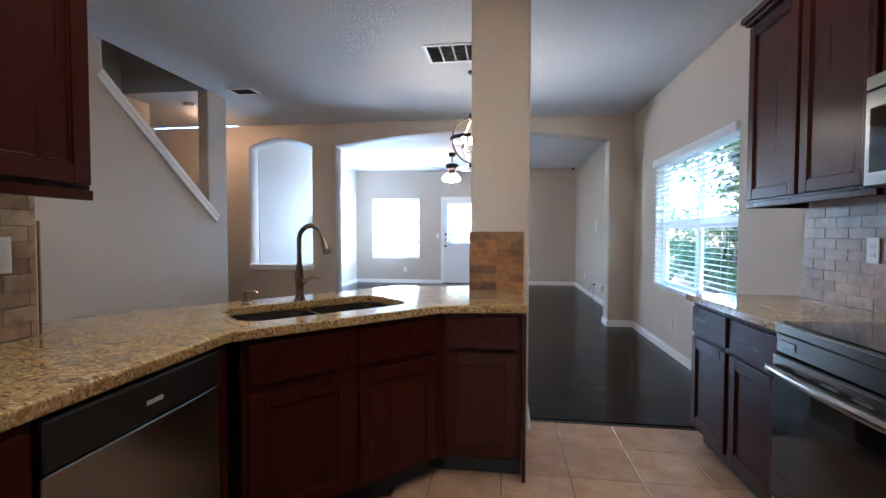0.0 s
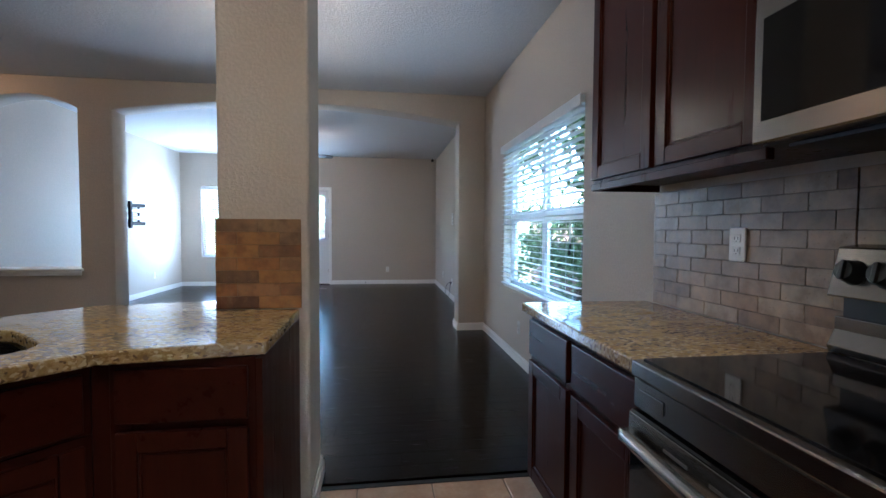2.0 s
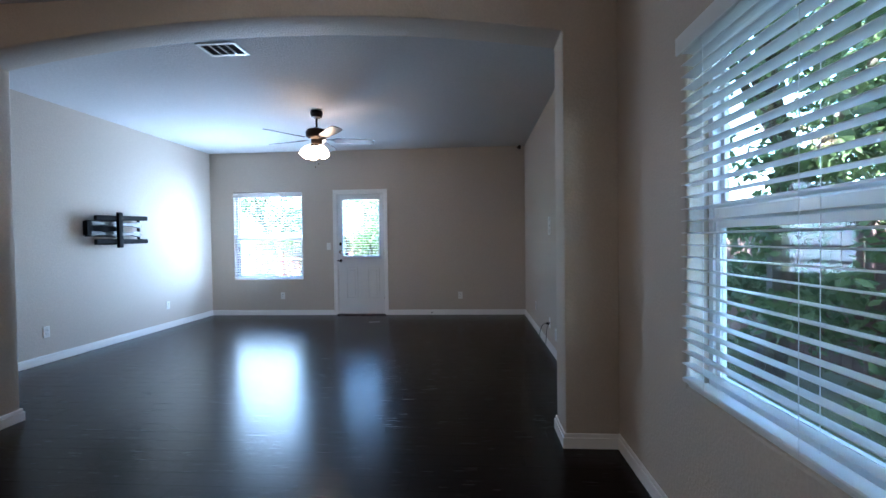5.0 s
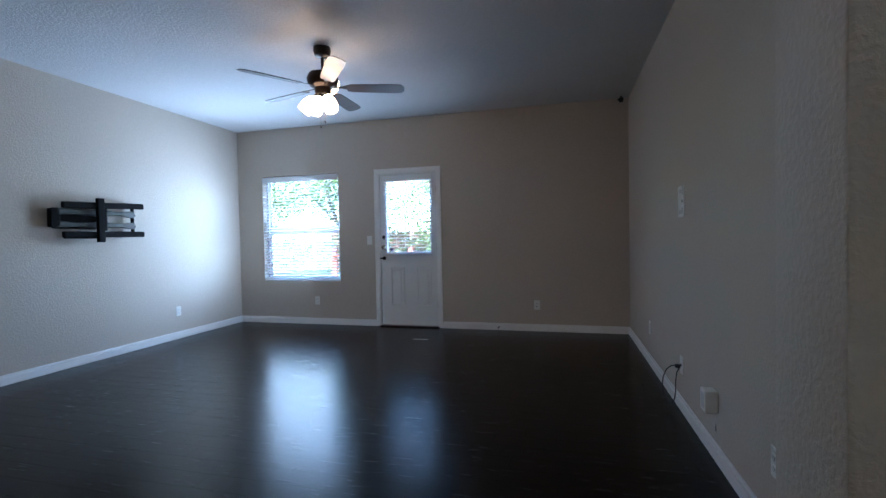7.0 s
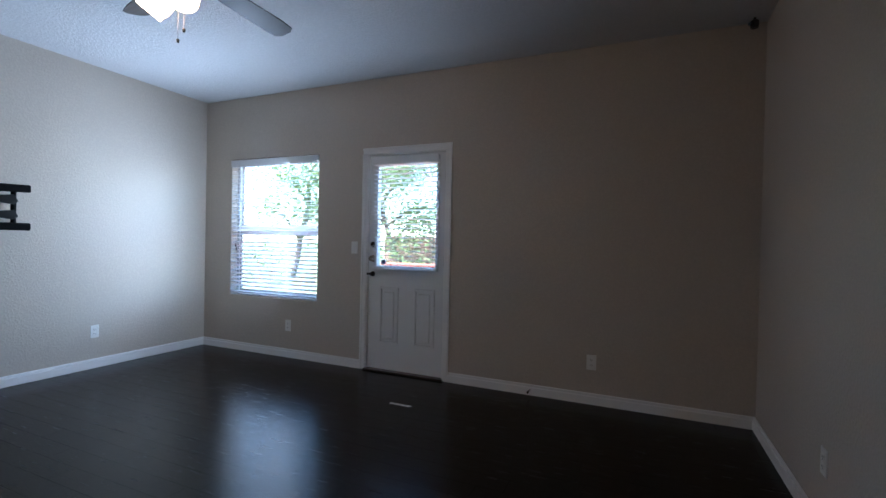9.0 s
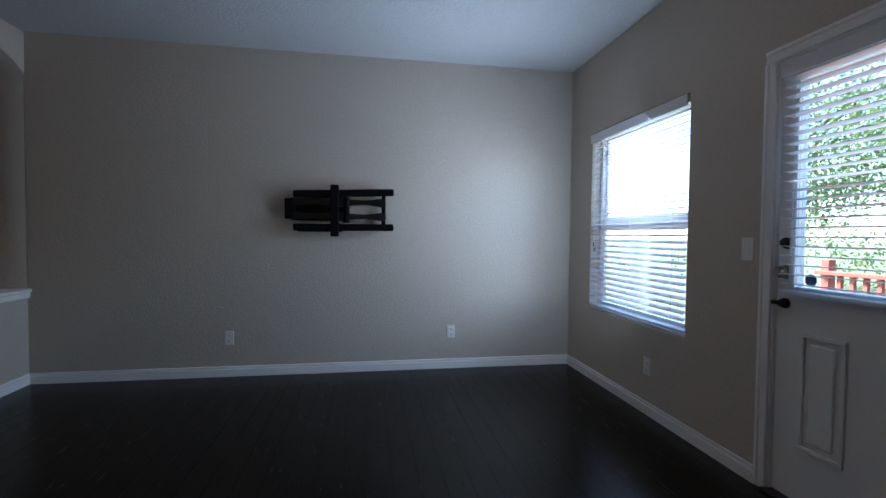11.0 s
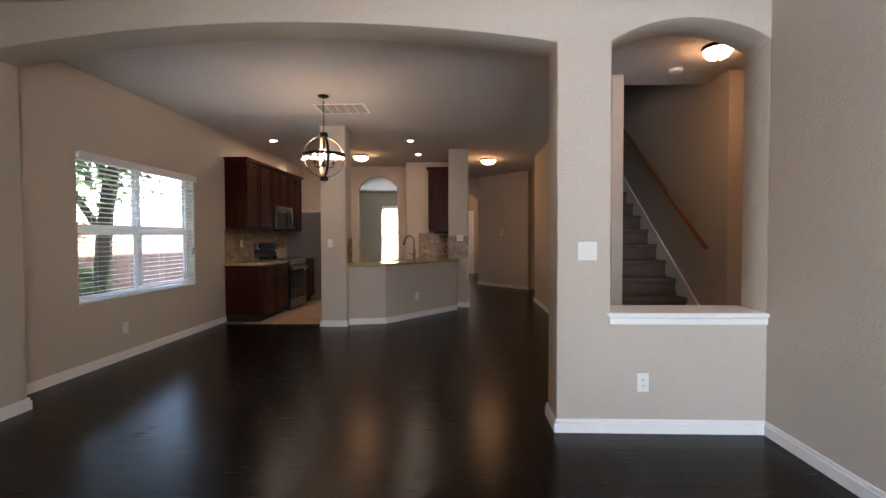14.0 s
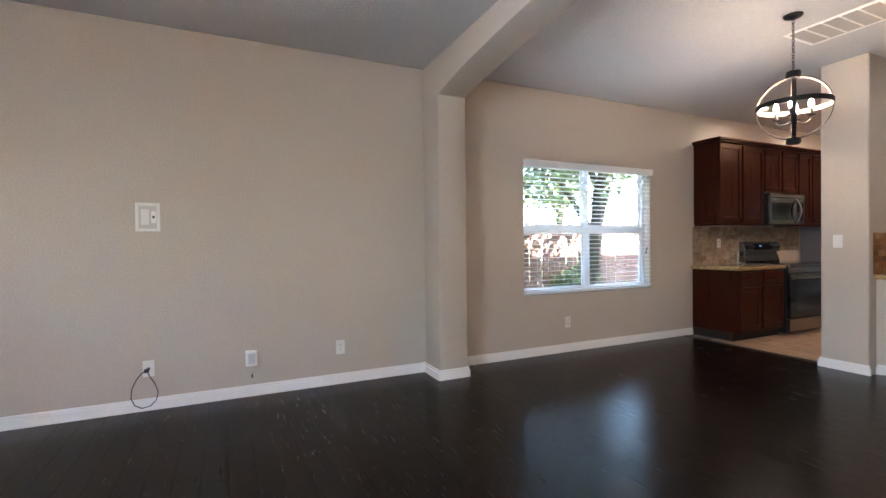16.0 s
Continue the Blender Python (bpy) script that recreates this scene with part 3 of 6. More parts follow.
def window_unit(name, x0, z0, x1, z1, m, label, cols=2, sill=True):
    """A white vinyl window in a local frame: x across, y into the wall, z up; m sets it into the house."""
    w = thing(name, m.translation, label, "window", kind="structure")
    d0, d1 = 0.085, 0.135

    def put(nm, bm, mt, lab=""):
        bmesh.ops.transform(bm, matrix=m, verts=bm.verts[:])
        return part(nm, bm, mt, w, lab)
    e = 0.002
    fr = 0.035
    put("window_frame", boxes((x0 + e, d0, z0 + e, x0 + fr, d1, z1 - e), (x1 - fr, d0, z0 + e, x1 - e, d1, z1 - e), (x0 + fr, d0, z0 + e, x1 - fr, d1, z0 + fr), (x0 + fr, d0, z1 - fr, x1 - fr, d1, z1 - e)), VINYL)
    zm = z0 + (z1 - z0) * 0.49
    step = (x1 - x0) / cols
    for k in range(cols):
        a, b = x0 + step * k + (fr if k == 0 else 0.0), x0 + step * (k + 1) - (fr if k == cols - 1 else 0.0)
        if k < cols - 1:
            put("mullion", boxes((b - 0.03, d0 + 0.002, z0 + fr, b + 0.03, d1 - 0.002, z1 - fr)), VINYL)
        a, b = a + (0.03 if k else 0), b - (0.03 if k < cols - 1 else 0)
        put("meeting_rail", boxes((a, d0 + 0.004, zm - 0.025, b, d1 - 0.006, zm + 0.025), bev=0.004), VINYL)
        for lo, hi, dd in ((z0 + fr, zm - 0.025, d0 + 0.012), (zm + 0.025, z1 - fr, d0 + 0.030)):
            put("sash", boxes((a, dd, lo, a + 0.026, dd + 0.018, hi), (b - 0.026, dd, lo, b, dd + 0.018, hi), (a + 0.026, dd, lo, b - 0.026, dd + 0.018, lo + 0.026), (a + 0.026, dd, hi - 0.026, b - 0.026, dd + 0.018, hi)), VINYL)
            p = put("pane", boxes((a + 0.026, dd + 0.007, lo + 0.026, b - 0.026, dd + 0.011, hi - 0.026)), GLASS)
            p.visible_shadow = False
    if sill:
        put("window_sill", boxes((x0 + e, 0.004, z0 + e, x1 - e, d0 - 0.002, z0 + 0.018), bev=0.004), TRIM)
    return w


def blind_unit(x0, z0, x1, z1, m, label, pitch=0.0435, tilt=12, width=0.050, proud=0.018, ladders=3, valance=0.075, stack=0.0, wand=False, over=0.0):
    """A horizontal blind: valance, slats, bottom rail, ladder cords and pull cords."""
    w = thing("window_blind", m.translation, label, "window blind", "horizontal blinds")
    rot = m.to_3x3().to_4x4()

    def put(nm, bm, mt, lab="", parent=w, smooth=False):
        bmesh.ops.transform(bm, matrix=m, verts=bm.verts[:])
        return part(nm, bm, mt, parent, lab, smooth)
    c = 0.5 * width + 0.006 - proud
    put("valance", boxes((x0 - over, c - width / 2 - 0.012, z1 - valance, x1 + over, c - width / 2 - 0.002, z1 - 0.003), bev=0.003), SLAT)
    put("headrail", boxes((x0 + 0.006, c - width / 2, z1 - 0.05, x1 - 0.006, c + width / 2, z1 - 0.006)), VINYL)
    bm = bmesh.new()
    prof = [(-width / 2, -0.0016), (-width / 4, 0.0004), (0, 0.001), (width / 4, 0.0004), (width / 2, -0.0016)]
    ln = x1 - x0 - 0.012
    lower = [[bm.verts.new((s * ln / 2, y, z)) for y, z in prof] for s in (-1, 1)]
    upper = [[bm.verts.new((s * ln / 2, y, z + 0.0026)) for y, z in prof] for s in (-1, 1)]
    for i in range(4):
        bm.faces.new((lower[0][i], lower[0][i + 1], lower[1][i + 1], lower[1][i]))
        bm.faces.new((upper[0][i], upper[1][i], upper[1][i + 1], upper[0][i + 1]))
    for k in (0, 1):
        bm.faces.new(lower[k] + upper[k][::-1])
    for i in (0, 4):
        bm.faces.new((lower[0][i], lower[1][i], upper[1][i], upper[0][i]))
    me = shared("slat", bm, SLAT)
    z = z1 - 0.075
    zs = []
    while z > z0 + 0.045:
        zs.append(z)
        z -= pitch
    for i, zz in enumerate(zs):
        wob = math.sin(i * 2.7) * 0.6
        piece("slat", me, w, m @ Vector(((x0 + x1) / 2, c, zz)), rot @ Matrix.Rotation(radians(tilt + wob), 4, "X"))
    put("bottom_rail", boxes((x0 + 0.006, c - width / 2, z0 + 0.008, x1 - 0.006, c + width / 2, z0 + 0.026), bev=0.004), SLAT)
    for k in range(ladders):
        xx = x0 + (x1 - x0) * (0.1 + 0.8 * k / max(1, ladders - 1))
        for yy in (c - width / 2 - 0.001, c + width / 2 + 0.001):
            bm = bmesh.new()
            cyl(bm, (xx, yy, z0 + 0.02), (xx, yy, z1 - 0.05), 0.0011, n=5)
            put("ladder_cord", bm, SLAT)
    for k, (dz, dx) in enumerate(((0.30, 0.0), (0.34, 0.012)) if stack == 0 else ()):
        bm = bmesh.new()
        xx = x0 + 0.09 + dx if not wand else x1 - 0.09 - dx
        yy = c - width / 2 - 0.012
        cyl(bm, (xx, yy, z1 - 0.05), (xx, yy, z1 - 0.62 - dz), 0.0012, n=5)
        cord = put("pull_cord", bm, SLAT)
        bm = bmesh.new()
        lathe(bm, [(0.0, 0.0), (0.007, 0.0), (0.0085, 0.012), (0.004, 0.036), (0.0, 0.038)], (xx, yy, z1 - 0.655 - dz), 10)
        put("tassel", bm, BLACKPLASTIC, "dark wooden tassel", cord, True)
    return w


def side(m_at, turn):
    return Matrix.Translation(m_at) @ Matrix.Rotation(radians(turn), 4, "Z")


# local x across the wall, local y out of the room
M_EAST = side((EX, 0, 0), -90)      # local x -> -y, local y -> +x
M_NORTH = side((0, NY, 0), 0)
M_SOUTH = side((0, -8.0, 0), 180)
window_unit("window_1", -W1[2], W1[1], -W1[0], W1[3], M_EAST, "wide white vinyl window in the dining wall", 2)
blind_unit(-W1[2] + 0.004, W1[1] + 0.02, -W1[0] - 0.004, W1[3] - 0.004, M_EAST, "open white slatted blind across the dining window", ladders=4, pitch=0.047, tilt=-4, proud=0.03, wand=True, over=0.018)
window_unit("window_2", W2[0], W2[1], W2[2], W2[3], M_NORTH, "white vinyl window in the living room's end wall", 1)
blind_unit(W2[0] + 0.004, W2[1] + 0.02, W2[2] - 0.004, W2[3] - 0.004, M_NORTH, "open white slatted blind in the living room window", ladders=3, tilt=14, proud=0.012)
window_unit("window_3", -W3[2], W3[1], -W3[0], W3[3], M_SOUTH, "white vinyl window in the front room", 1)
blind_unit(-W3[2] + 0.004, W3[1] + 0.02, -W3[0] - 0.004, W3[3] - 0.004, M_SOUTH, "open white slatted blind in the front room window", ladders=2, tilt=-10, stack=1)


def casing(x0, x1, z1, m, owner, w=0.057):
    """Moulded door casing in the local frame of window_unit."""
    for nm, spec in (("casing_side", (x0 - w, 0, x0, z1)), ("casing_side", (x1, 0, x1 + w, z1)), ("casing_head", (x0 - w, z1, x1 + w, z1 + w))):
        a, lo, b, hi = spec
        bm = boxes((a, -0.012, lo + 0.001, b, -0.001, hi), bev=0.002)
        if nm == "casing_head":
            box(bm, a - 0.002, -0.018, hi - 0.018, b + 0.002, -0.001, hi + 0.002, 0.003)
        elif a < x0:
            box(bm, a - 0.002, -0.018, lo + 0.001, a + 0.018, -0.001, hi, 0.003)
        else:
            box(bm, b - 0.018, -0.018, lo + 0.001, b + 0.002, -0.001, hi, 0.003)
        bmesh.ops.transform(bm, matrix=m, verts=bm.verts[:])
        part(nm, bm, TRIM, owner)


def raised_panel(bm, x0, z0, x1, z1, y, s=-1):
    """A moulded rim and a raised field on a door face at local y; s is the side it stands out to."""
    r = 0.02
    for a, b, c, d in ((x0, z0, x1, z0 + r), (x0, z1 - r, x1, z1), (x0, z0 + r, x0 + r, z1 - r), (x1 - r, z0 + r, x1, z1 - r)):
        box(bm, a, min(y, y + s * 0.013), b, c, max(y, y + s * 0.013), d, 0.003)
    box(bm, x0 + 0.045, min(y, y + s * 0.011), z0 + 0.045, x1 - 0.045, max(y, y + s * 0.011), z1 - 0.045, 0.005)


# back door: half glass with its own small blind
door = thing("door_1", (-0.76, NY, 0), "white half-glazed back door, closed, with a small blind", "door", kind="structure")
casing(D1[0] + 0.012, D1[2] - 0.012, D1[3] - 0.012, M_NORTH, door)
part("jamb", boxes((D1[0] + 0.002, NY + 0.002, 0.001, D1[0] + 0.02, NY + 0.15, D1[3] - 0.002), (D1[2] - 0.02, NY + 0.002, 0.001, D1[2] - 0.002, NY + 0.15, D1[3] - 0.002), (D1[0] + 0.02, NY + 0.002, D1[3] - 0.02, D1[2] - 0.02, NY + 0.15, D1[3] - 0.002)), TRIM, door)
part("threshold", boxes((D1[0] + 0.002, NY - 0.03, 0.001, D1[2] - 0.002, NY + 0.16, 0.016), bev=0.004), BRONZE, door, "dark metal threshold")
LX0, LX1, LY = D1[0] + 0.023, D1[2] - 0.023, NY + 0.02
GX0, GX1, GZ0, GZ1 = -1.055, -0.448, 1.0, 1.94
lf = slab(bmesh.new(), rect(LX0, 0.02, LX1, D1[3] - 0.024), [rect(GX0, GZ0, GX1, GZ1)], 1, LY, LY + 0.042, 0.002, 1)
for a, b in ((-1.018, -0.818), (-0.652, -0.446)):
    raised_panel(lf, a, 0.27, b, 0.80, LY)
leaf = part("door_leaf", lf, DOORP, door)
part("lite_frame", boxes((GX0 - 0.03, LY - 0.012, GZ0 - 0.03, GX0, LY + 0.001, GZ1 + 0.03), (GX1, LY - 0.012, GZ0 - 0.03, GX1 + 0.03, LY + 0.001, GZ1 + 0.03), (GX0, LY - 0.012, GZ0 - 0.03, GX1, LY + 0.001, GZ0), (GX0, LY - 0.012, GZ1, GX1, LY + 0.001, GZ1 + 0.03), bev=0.003), DOORP, door)
p = part("pane", boxes((GX0, LY + 0.018, GZ0, GX1, LY + 0.024, GZ1)), GLASS, door)
p.visible_shadow = False
for z in (0.25, 1.02, 1.78):
    part("hinge", boxes((LX1 - 0.004, LY - 0.006, z, LX1 + 0.012, LY + 0.004, z + 0.09), bev=0.002), NICKEL, door, "nickel hinge")


def knob(bm, at, r, depth):
    lathe(bm, [(0.0, depth), (r * 0.75, depth), (r, depth * 0.72), (r * 0.8, depth * 0.5), (r * 0.4, depth * 0.42), (r * 0.4, 0.012), (r * 1.2, 0.008), (r * 1.25, 0.0)], at, 20, Matrix.Rotation(radians(90), 4, "X"))
    return bm


part("deadbolt", knob(bmesh.new(), (-1.098, LY - 0.001, 1.20), 0.024, 0.03), BRONZE, door, "dark round deadbolt", True)
part("door_knob", knob(bmesh.new(), (-1.098, LY - 0.001, 1.065), 0.028, 0.06), NICKEL, door, "worn nickel door knob", True)
bm = knob(bmesh.new(), (-1.104, LY - 0.001, 0.918), 0.02, 0.03)
box(bm, -1.158, LY - 0.03, 0.908, -1.076, LY - 0.018, 0.928, 0.004)
part("latch", bm, BRONZE, door, "dark lever latch", True)
M_DOOR = side((0, LY - 0.012, 0), 0)
blind_unit(GX0 - 0.03, GZ0 - 0.04, GX1 + 0.045, GZ1 + 0.075, M_DOOR, "open white slatted blind hung on the back door", pitch=0.042, tilt=-4, proud=0.066, ladders=2, stack=1, valance=0.07)


def panel_door(name, x0, x1, z1, m, label, glass=False):
    """A closed white panelled door seen from afar, in the local frame of window_unit."""
    d = thing(name, m @ Vector(((x0 + x1) / 2, 0, 0)), label, "door", kind="structure")
    casing(x0, x1, z1, m, d)
    bm = boxes((x0 + 0.003, -0.008, 0.008, x1 - 0.003, -0.001, z1 - 0.003))
    w = (x1 - x0)
    rows = ((0.2, 0.85),) if glass else ((0.2, 0.80), (0.92, 1.5), (1.6, 1.88))
    for lo, hi in rows:
        raised_panel(bm, x0 + 0.10, lo, x0 + w / 2 - 0.04, hi, -0.008)
        raised_panel(bm, x0 + w / 2 + 0.04, lo, x1 - 0.10, hi, -0.008)
    bmesh.ops.transform(bm, matrix=m, verts=bm.verts[:])
    part("door_leaf", bm, DOORP, d)
    return d


# closet door at the foot of the stairs and the entry's front door
panel_door("door_2", 3.66, 4.42, 2.06, side((0, AY0, 0), 180), "white panelled door with white casing by the stairs")

# ---------------------------------------------------------------- kitchen


DOOR_FRAME = 0.055


def front_panel(bm, x0, z0, x1, z1, flat=False):
    """A cabinet door or drawer front in a local frame: x across, z up, facing -y, back at y 0."""
    t = 0.019
    if flat:
        box(bm, x0, -t, z0, x1, 0, z1, 0.004, 2)
        return bm
    s = DOOR_FRAME
    box(bm, x0 + s - 0.002, -0.008, z0 + s - 0.002, x1 - s + 0.002, -0.001, z1 - s + 0.002)
    r = 0.009
    for a, b, c, d in ((x0 + s, z0 + s, x0 + s + r, z1 - s), (x1 - s - r, z0 + s, x1 - s, z1 - s), (x0 + s + r, z0 + s, x1 - s - r, z0 + s + r), (x0 + s + r, z1 - s - r, x1 - s - r, z1 - s)):
        box(bm, a, -0.013, b, c, -0.007, d, 0.002)
    return bm


def frame_pieces(x0, z0, x1, z1):
    """The two stiles and two rails round a door's field."""
    s = DOOR_FRAME
    for nm, a, b, c, d in (("stile", x0, z0, x0 + s, z1), ("stile", x1 - s, z0, x1, z1), ("rail", x0 + s + 0.0003, z0, x1 - s - 0.0003, z0 + s), ("rail", x0 + s + 0.0003, z1 - s, x1 - s - 0.0003, z1)):
        yield nm, boxes((a, -0.019, b, c, 0, d), bev=0.003, seg=2)


def cabinet(label, w, depth, z0, z1, m, doors=2, drawers=0, kick=0.0, crown=0.0, drawer_h=0.15, group="", light_rail=False, side_panels=True):
    """A framed cabinet: local x across the front, -y the front, its back at y = depth."""
    c = thing("upper_cabinet" if z0 > 1 else "base_cabinet", m @ Vector((w / 2, depth / 2, z0 if z0 > 1 else 0)), label, "cabinet", group)

    def put(nm, bm, mt=CHERRY, lab=""):
        bmesh.ops.transform(bm, matrix=m, verts=bm.verts[:])
        return part(nm, bm, mt, c, lab)
    e = 0.0015
    put("carcass", boxes((e, 0.0, z0 + kick, w - e, depth - 0.002, z1), bev=0.002))
    if kick:
        put("toe_kick", boxes((e, 0.065, 0.002, w - e, depth - 0.01, kick - 0.001)), KICK)
    if crown:
        bm = boxes((-0.012, -0.034, z1 + 0.001, w + 0.012 if crown > 0 else w, depth - 0.002, z1 + 0.022), (-0.028, -0.05, z1 + 0.022, w + 0.028 if crown > 0 else w, depth - 0.002, z1 + 0.055), bev=0.006, seg=2)
        put("crown_moulding", bm)
    if light_rail:
        put("light_rail", boxes((e, -0.012, z0 - 0.03, w - e, 0.012, z0 - 0.001), (e, 0.012, z0 - 0.03, 0.018, depth - 0.01, z0 - 0.001), bev=0.002))
    g = 0.022 if kick else 0.014
    step = w / max(doors, 1)
    top = z1 - g
    if drawers:
        step_d = w / drawers
        for k in range(drawers):
            put("drawer_front", front_panel(bmesh.new(), k * step_d + g, z1 - g - drawer_h, (k + 1) * step_d - g, z1 - g, True), CHERRY_H)
        top = z1 - g - drawer_h - 0.025
    for k in range(doors):
        span = (k * step + g, z0 + kick + g, (k + 1) * step - g, top)
        leaf = put("cabinet_door", front_panel(bmesh.new(), *span))
        for nm, bm in frame_pieces(*span):
            bmesh.ops.transform(bm, matrix=m, verts=bm.verts[:])
            part(nm, bm, CHERRY if nm == "stile" else CHERRY_H, leaf)
    return c


def facing_east_run(y_hi, x_front):
    """Local frame for cabinets on the east wall: x runs along -y from y_hi, the front looks west."""
    return Matrix.Translation((x_front, y_hi, 0)) @ Matrix.Rotation(radians(-90), 4, "Z")


CB = CT - 0.04
BX, UX = 1.41, 1.672
cabinet("dark cherry base cabinet with two drawers and two doors", 0.885, EX - BX, 0, CB, facing_east_run(0.80, BX), 2, 2, 0.1, group="base cabinets")
cabinet("dark cherry base cabinet beyond the range", 0.62, EX - BX, 0, CB, facing_east_run(-0.885, BX), 1, 1, 0.1, group="base cabinets")
cabinet("tall dark cherry wall cabinet with two doors", 0.91, EX - UX, 1.392, 2.365, facing_east_run(0.77, UX), 2, 0, 0, 1, group="wall cabinets", light_rail=True)
cabinet("short dark cherry wall cabinet above the microwave", 0.765, EX - UX, 1.79, 2.365, facing_east_run(-0.142, UX), 2, 0, 0, 1, group="wall cabinets")
cabinet("tall dark cherry wall cabinet beyond the microwave", 0.66, EX - UX, 1.392, 2.365, facing_east_run(-0.909, UX), 2, 0, 0, 1, group="wall cabinets", light_rail=True)

wt = slab(bmesh.new(), [(1.378, -0.082), (EX - 0.012, -0.082), (EX - 0.012, 0.845), (1.378, 0.845)], [], 2, CB + 0.001, CT, 0.006)
tagged(link_mesh("worktop", wt, GRANITE), "speckled golden granite worktop beside the range", "worktop")
wt = slab(bmesh.new(), [(1.378, -1.50), (EX - 0.012, -1.50), (EX - 0.012, -0.883), (1.378, -0.883)], [], 2, CB + 0.001, CT, 0.006)
tagged(link_mesh("worktop", wt, GRANITE), "speckled golden granite worktop beyond the range", "worktop")

# range, slide-in look with a raised back panel
R0, R1, RX = -0.882, -0.106, 1.365
CT, CT_KEEP = CT + 0.006, CT
rg = thing("range", (1.70, -0.405, 0), "stainless steel electric range with black glass top", "range")
part("body", boxes((RX + 0.02, R0, 0.03, EX - 0.015, R1, CT - 0.02)), BLACKPLASTIC, rg)
part("cooktop_rim", boxes((RX - 0.02, R0, CT - 0.03, EX - 0.10, R1, CT + 0.008), bev=0.005, seg=2), STEEL, rg, "stainless rim round the cooktop")
part("cooktop", boxes((RX + 0.005, R0 + 0.012, CT + 0.0075, EX - 0.105, R1 - 0.012, CT + 0.012), bev=0.001), BLACKGLASS, rg, "black ceramic glass cooktop")
part("fascia", boxes((RX - 0.012, R0 + 0.002, CT - 0.105, RX + 0.02, R1 - 0.002, CT - 0.032), bev=0.004), STEEL, rg)
bm = boxes((RX - 0.016, R1 - 0.12, CT - 0.085, RX - 0.0125, R1 - 0.03, CT - 0.055), bev=0.001)
part("badge_plate", bm, STEEL, rg)
od = part("oven_door", boxes((RX - 0.02, R0 + 0.002, 0.215, RX + 0.02, R1 - 0.002, CT - 0.11), bev=0.004), BLACKGLASS, rg, "black glass oven door")
part("door_trim", boxes((RX - 0.024, R0 + 0.004, CT - 0.175, RX - 0.0205, R1 - 0.004, CT - 0.115), bev=0.001), STEEL, od, "stainless strip across the oven door")
for k in range(5):
    yy = R1 - 0.14 - k * 0.135
    part("vent_slot", boxes((RX - 0.0262, yy - 0.075, CT - 0.15, RX - 0.0242, yy, CT - 0.143), bev=0.0005), SLOT, od)
pts = [(RX - 0.046 - 0.016 * math.sin(math.pi * k / 14), R0 + 0.03 + (R1 - R0 - 0.06) * k / 14, CT - 0.165) for k in range(15)]
bm = tube(bmesh.new(), pts, 0.017, 14)
for yy in (R0 + 0.03, R1 - 0.03):
    box(bm, RX - 0.06, yy - 0.014, CT - 0.18, RX - 0.021, yy + 0.014, CT - 0.148, 0.004)
part("handle", bm, STEEL, od, "bowed stainless handle", True)
part("window", boxes((RX - 0.0222, R0 + 0.12, 0.30, RX - 0.0202, R1 - 0.12, 0.60), bev=0.0005), plain("oven glass", (0.012, 0.011, 0.011), 0.12), od, "dark oven window")
part("drawer", boxes((RX - 0.018, R0 + 0.002, 0.05, RX + 0.02, R1 - 0.002, 0.205), bev=0.004), STEEL, rg, "stainless storage drawer")
part("badge", boxes((RX - 0.0235, R0 + 0.06, CT - 0.22, RX - 0.0205, R0 + 0.085, CT - 0.19)), PLASTIC, od)
bgd = bmesh.new()
prof = [(EX - 0.105, CT + 0.012), (EX - 0.11, CT + 0.03), (EX - 0.088, CT + 0.07), (EX - 0.088, CT + 0.103), (EX - 0.02, CT + 0.103), (EX - 0.02, CT + 0.012)]
slab(bgd, [(p, q) for p, q in prof], [], 1, R0 + 0.004, R1 - 0.004, 0.003)
part("back_panel", bgd, STEEL, rg, "stainless riser behind the cooktop")
part("back_gap", boxes((EX - 0.075, R0 + 0.015, CT + 0.103, EX - 0.02, R1 - 0.015, CT + 0.16)), BLACKPLASTIC, rg)
ctl = bmesh.new()
slab(ctl, [(EX - 0.115, CT + 0.155), (EX - 0.085, CT + 0.278), (EX - 0.02, CT + 0.286), (EX - 0.02, CT + 0.15)], [], 1, R0 + 0.004, R1 - 0.004, 0.004)
cp = part("control_panel", ctl, STEEL, rg, "stainless control panel with black display")
tlt = math.atan2(0.03, 0.13)
PM = Matrix.Translation((EX - 0.1015, 0, CT + 0.217)) @ Matrix.Rotation(tlt, 4, "Y")
bm = bmesh.new()
box(bm, -0.004, R0 + 0.21, -0.043, 0.002, R1 - 0.19, 0.043, 0.001, 1, PM)
part("display", bm, BLACKGLASS, cp, "black glass display")
for yy in (R1 - 0.06, R1 - 0.135, R0 + 0.06, R0 + 0.14):
    bm = bmesh.new()
    lathe(bm, [(0.0, 0.034), (0.022, 0.034), (0.026, 0.028), (0.028, 0.004), (0.031, 0.0), (0.0, 0.0)], (0, 0, 0), 24, Matrix.Rotation(radians(-90), 4, "Y"))
    box(bm, -0.042, -0.006, -0.024, -0.03, 0.006, 0.024, 0.002)
    bmesh.ops.transform(bm, matrix=PM @ Matrix.Translation((0, yy, 0.0)), verts=bm.verts[:])
    part("knob", bm, BLACKPLASTIC, cp, "black control knob", True)
FACE_WEST = Matrix.Rotation(radians(-90), 4, "Z") @ Matrix.Rotation(radians(90), 4, "X")
text_mesh("clock_digits", "12:00", 0.020, PM @ Matrix.Translation((-0.0048, -0.44, 0.008)) @ FACE_WEST, DISPLAY, cp)

CT = CT_KEEP
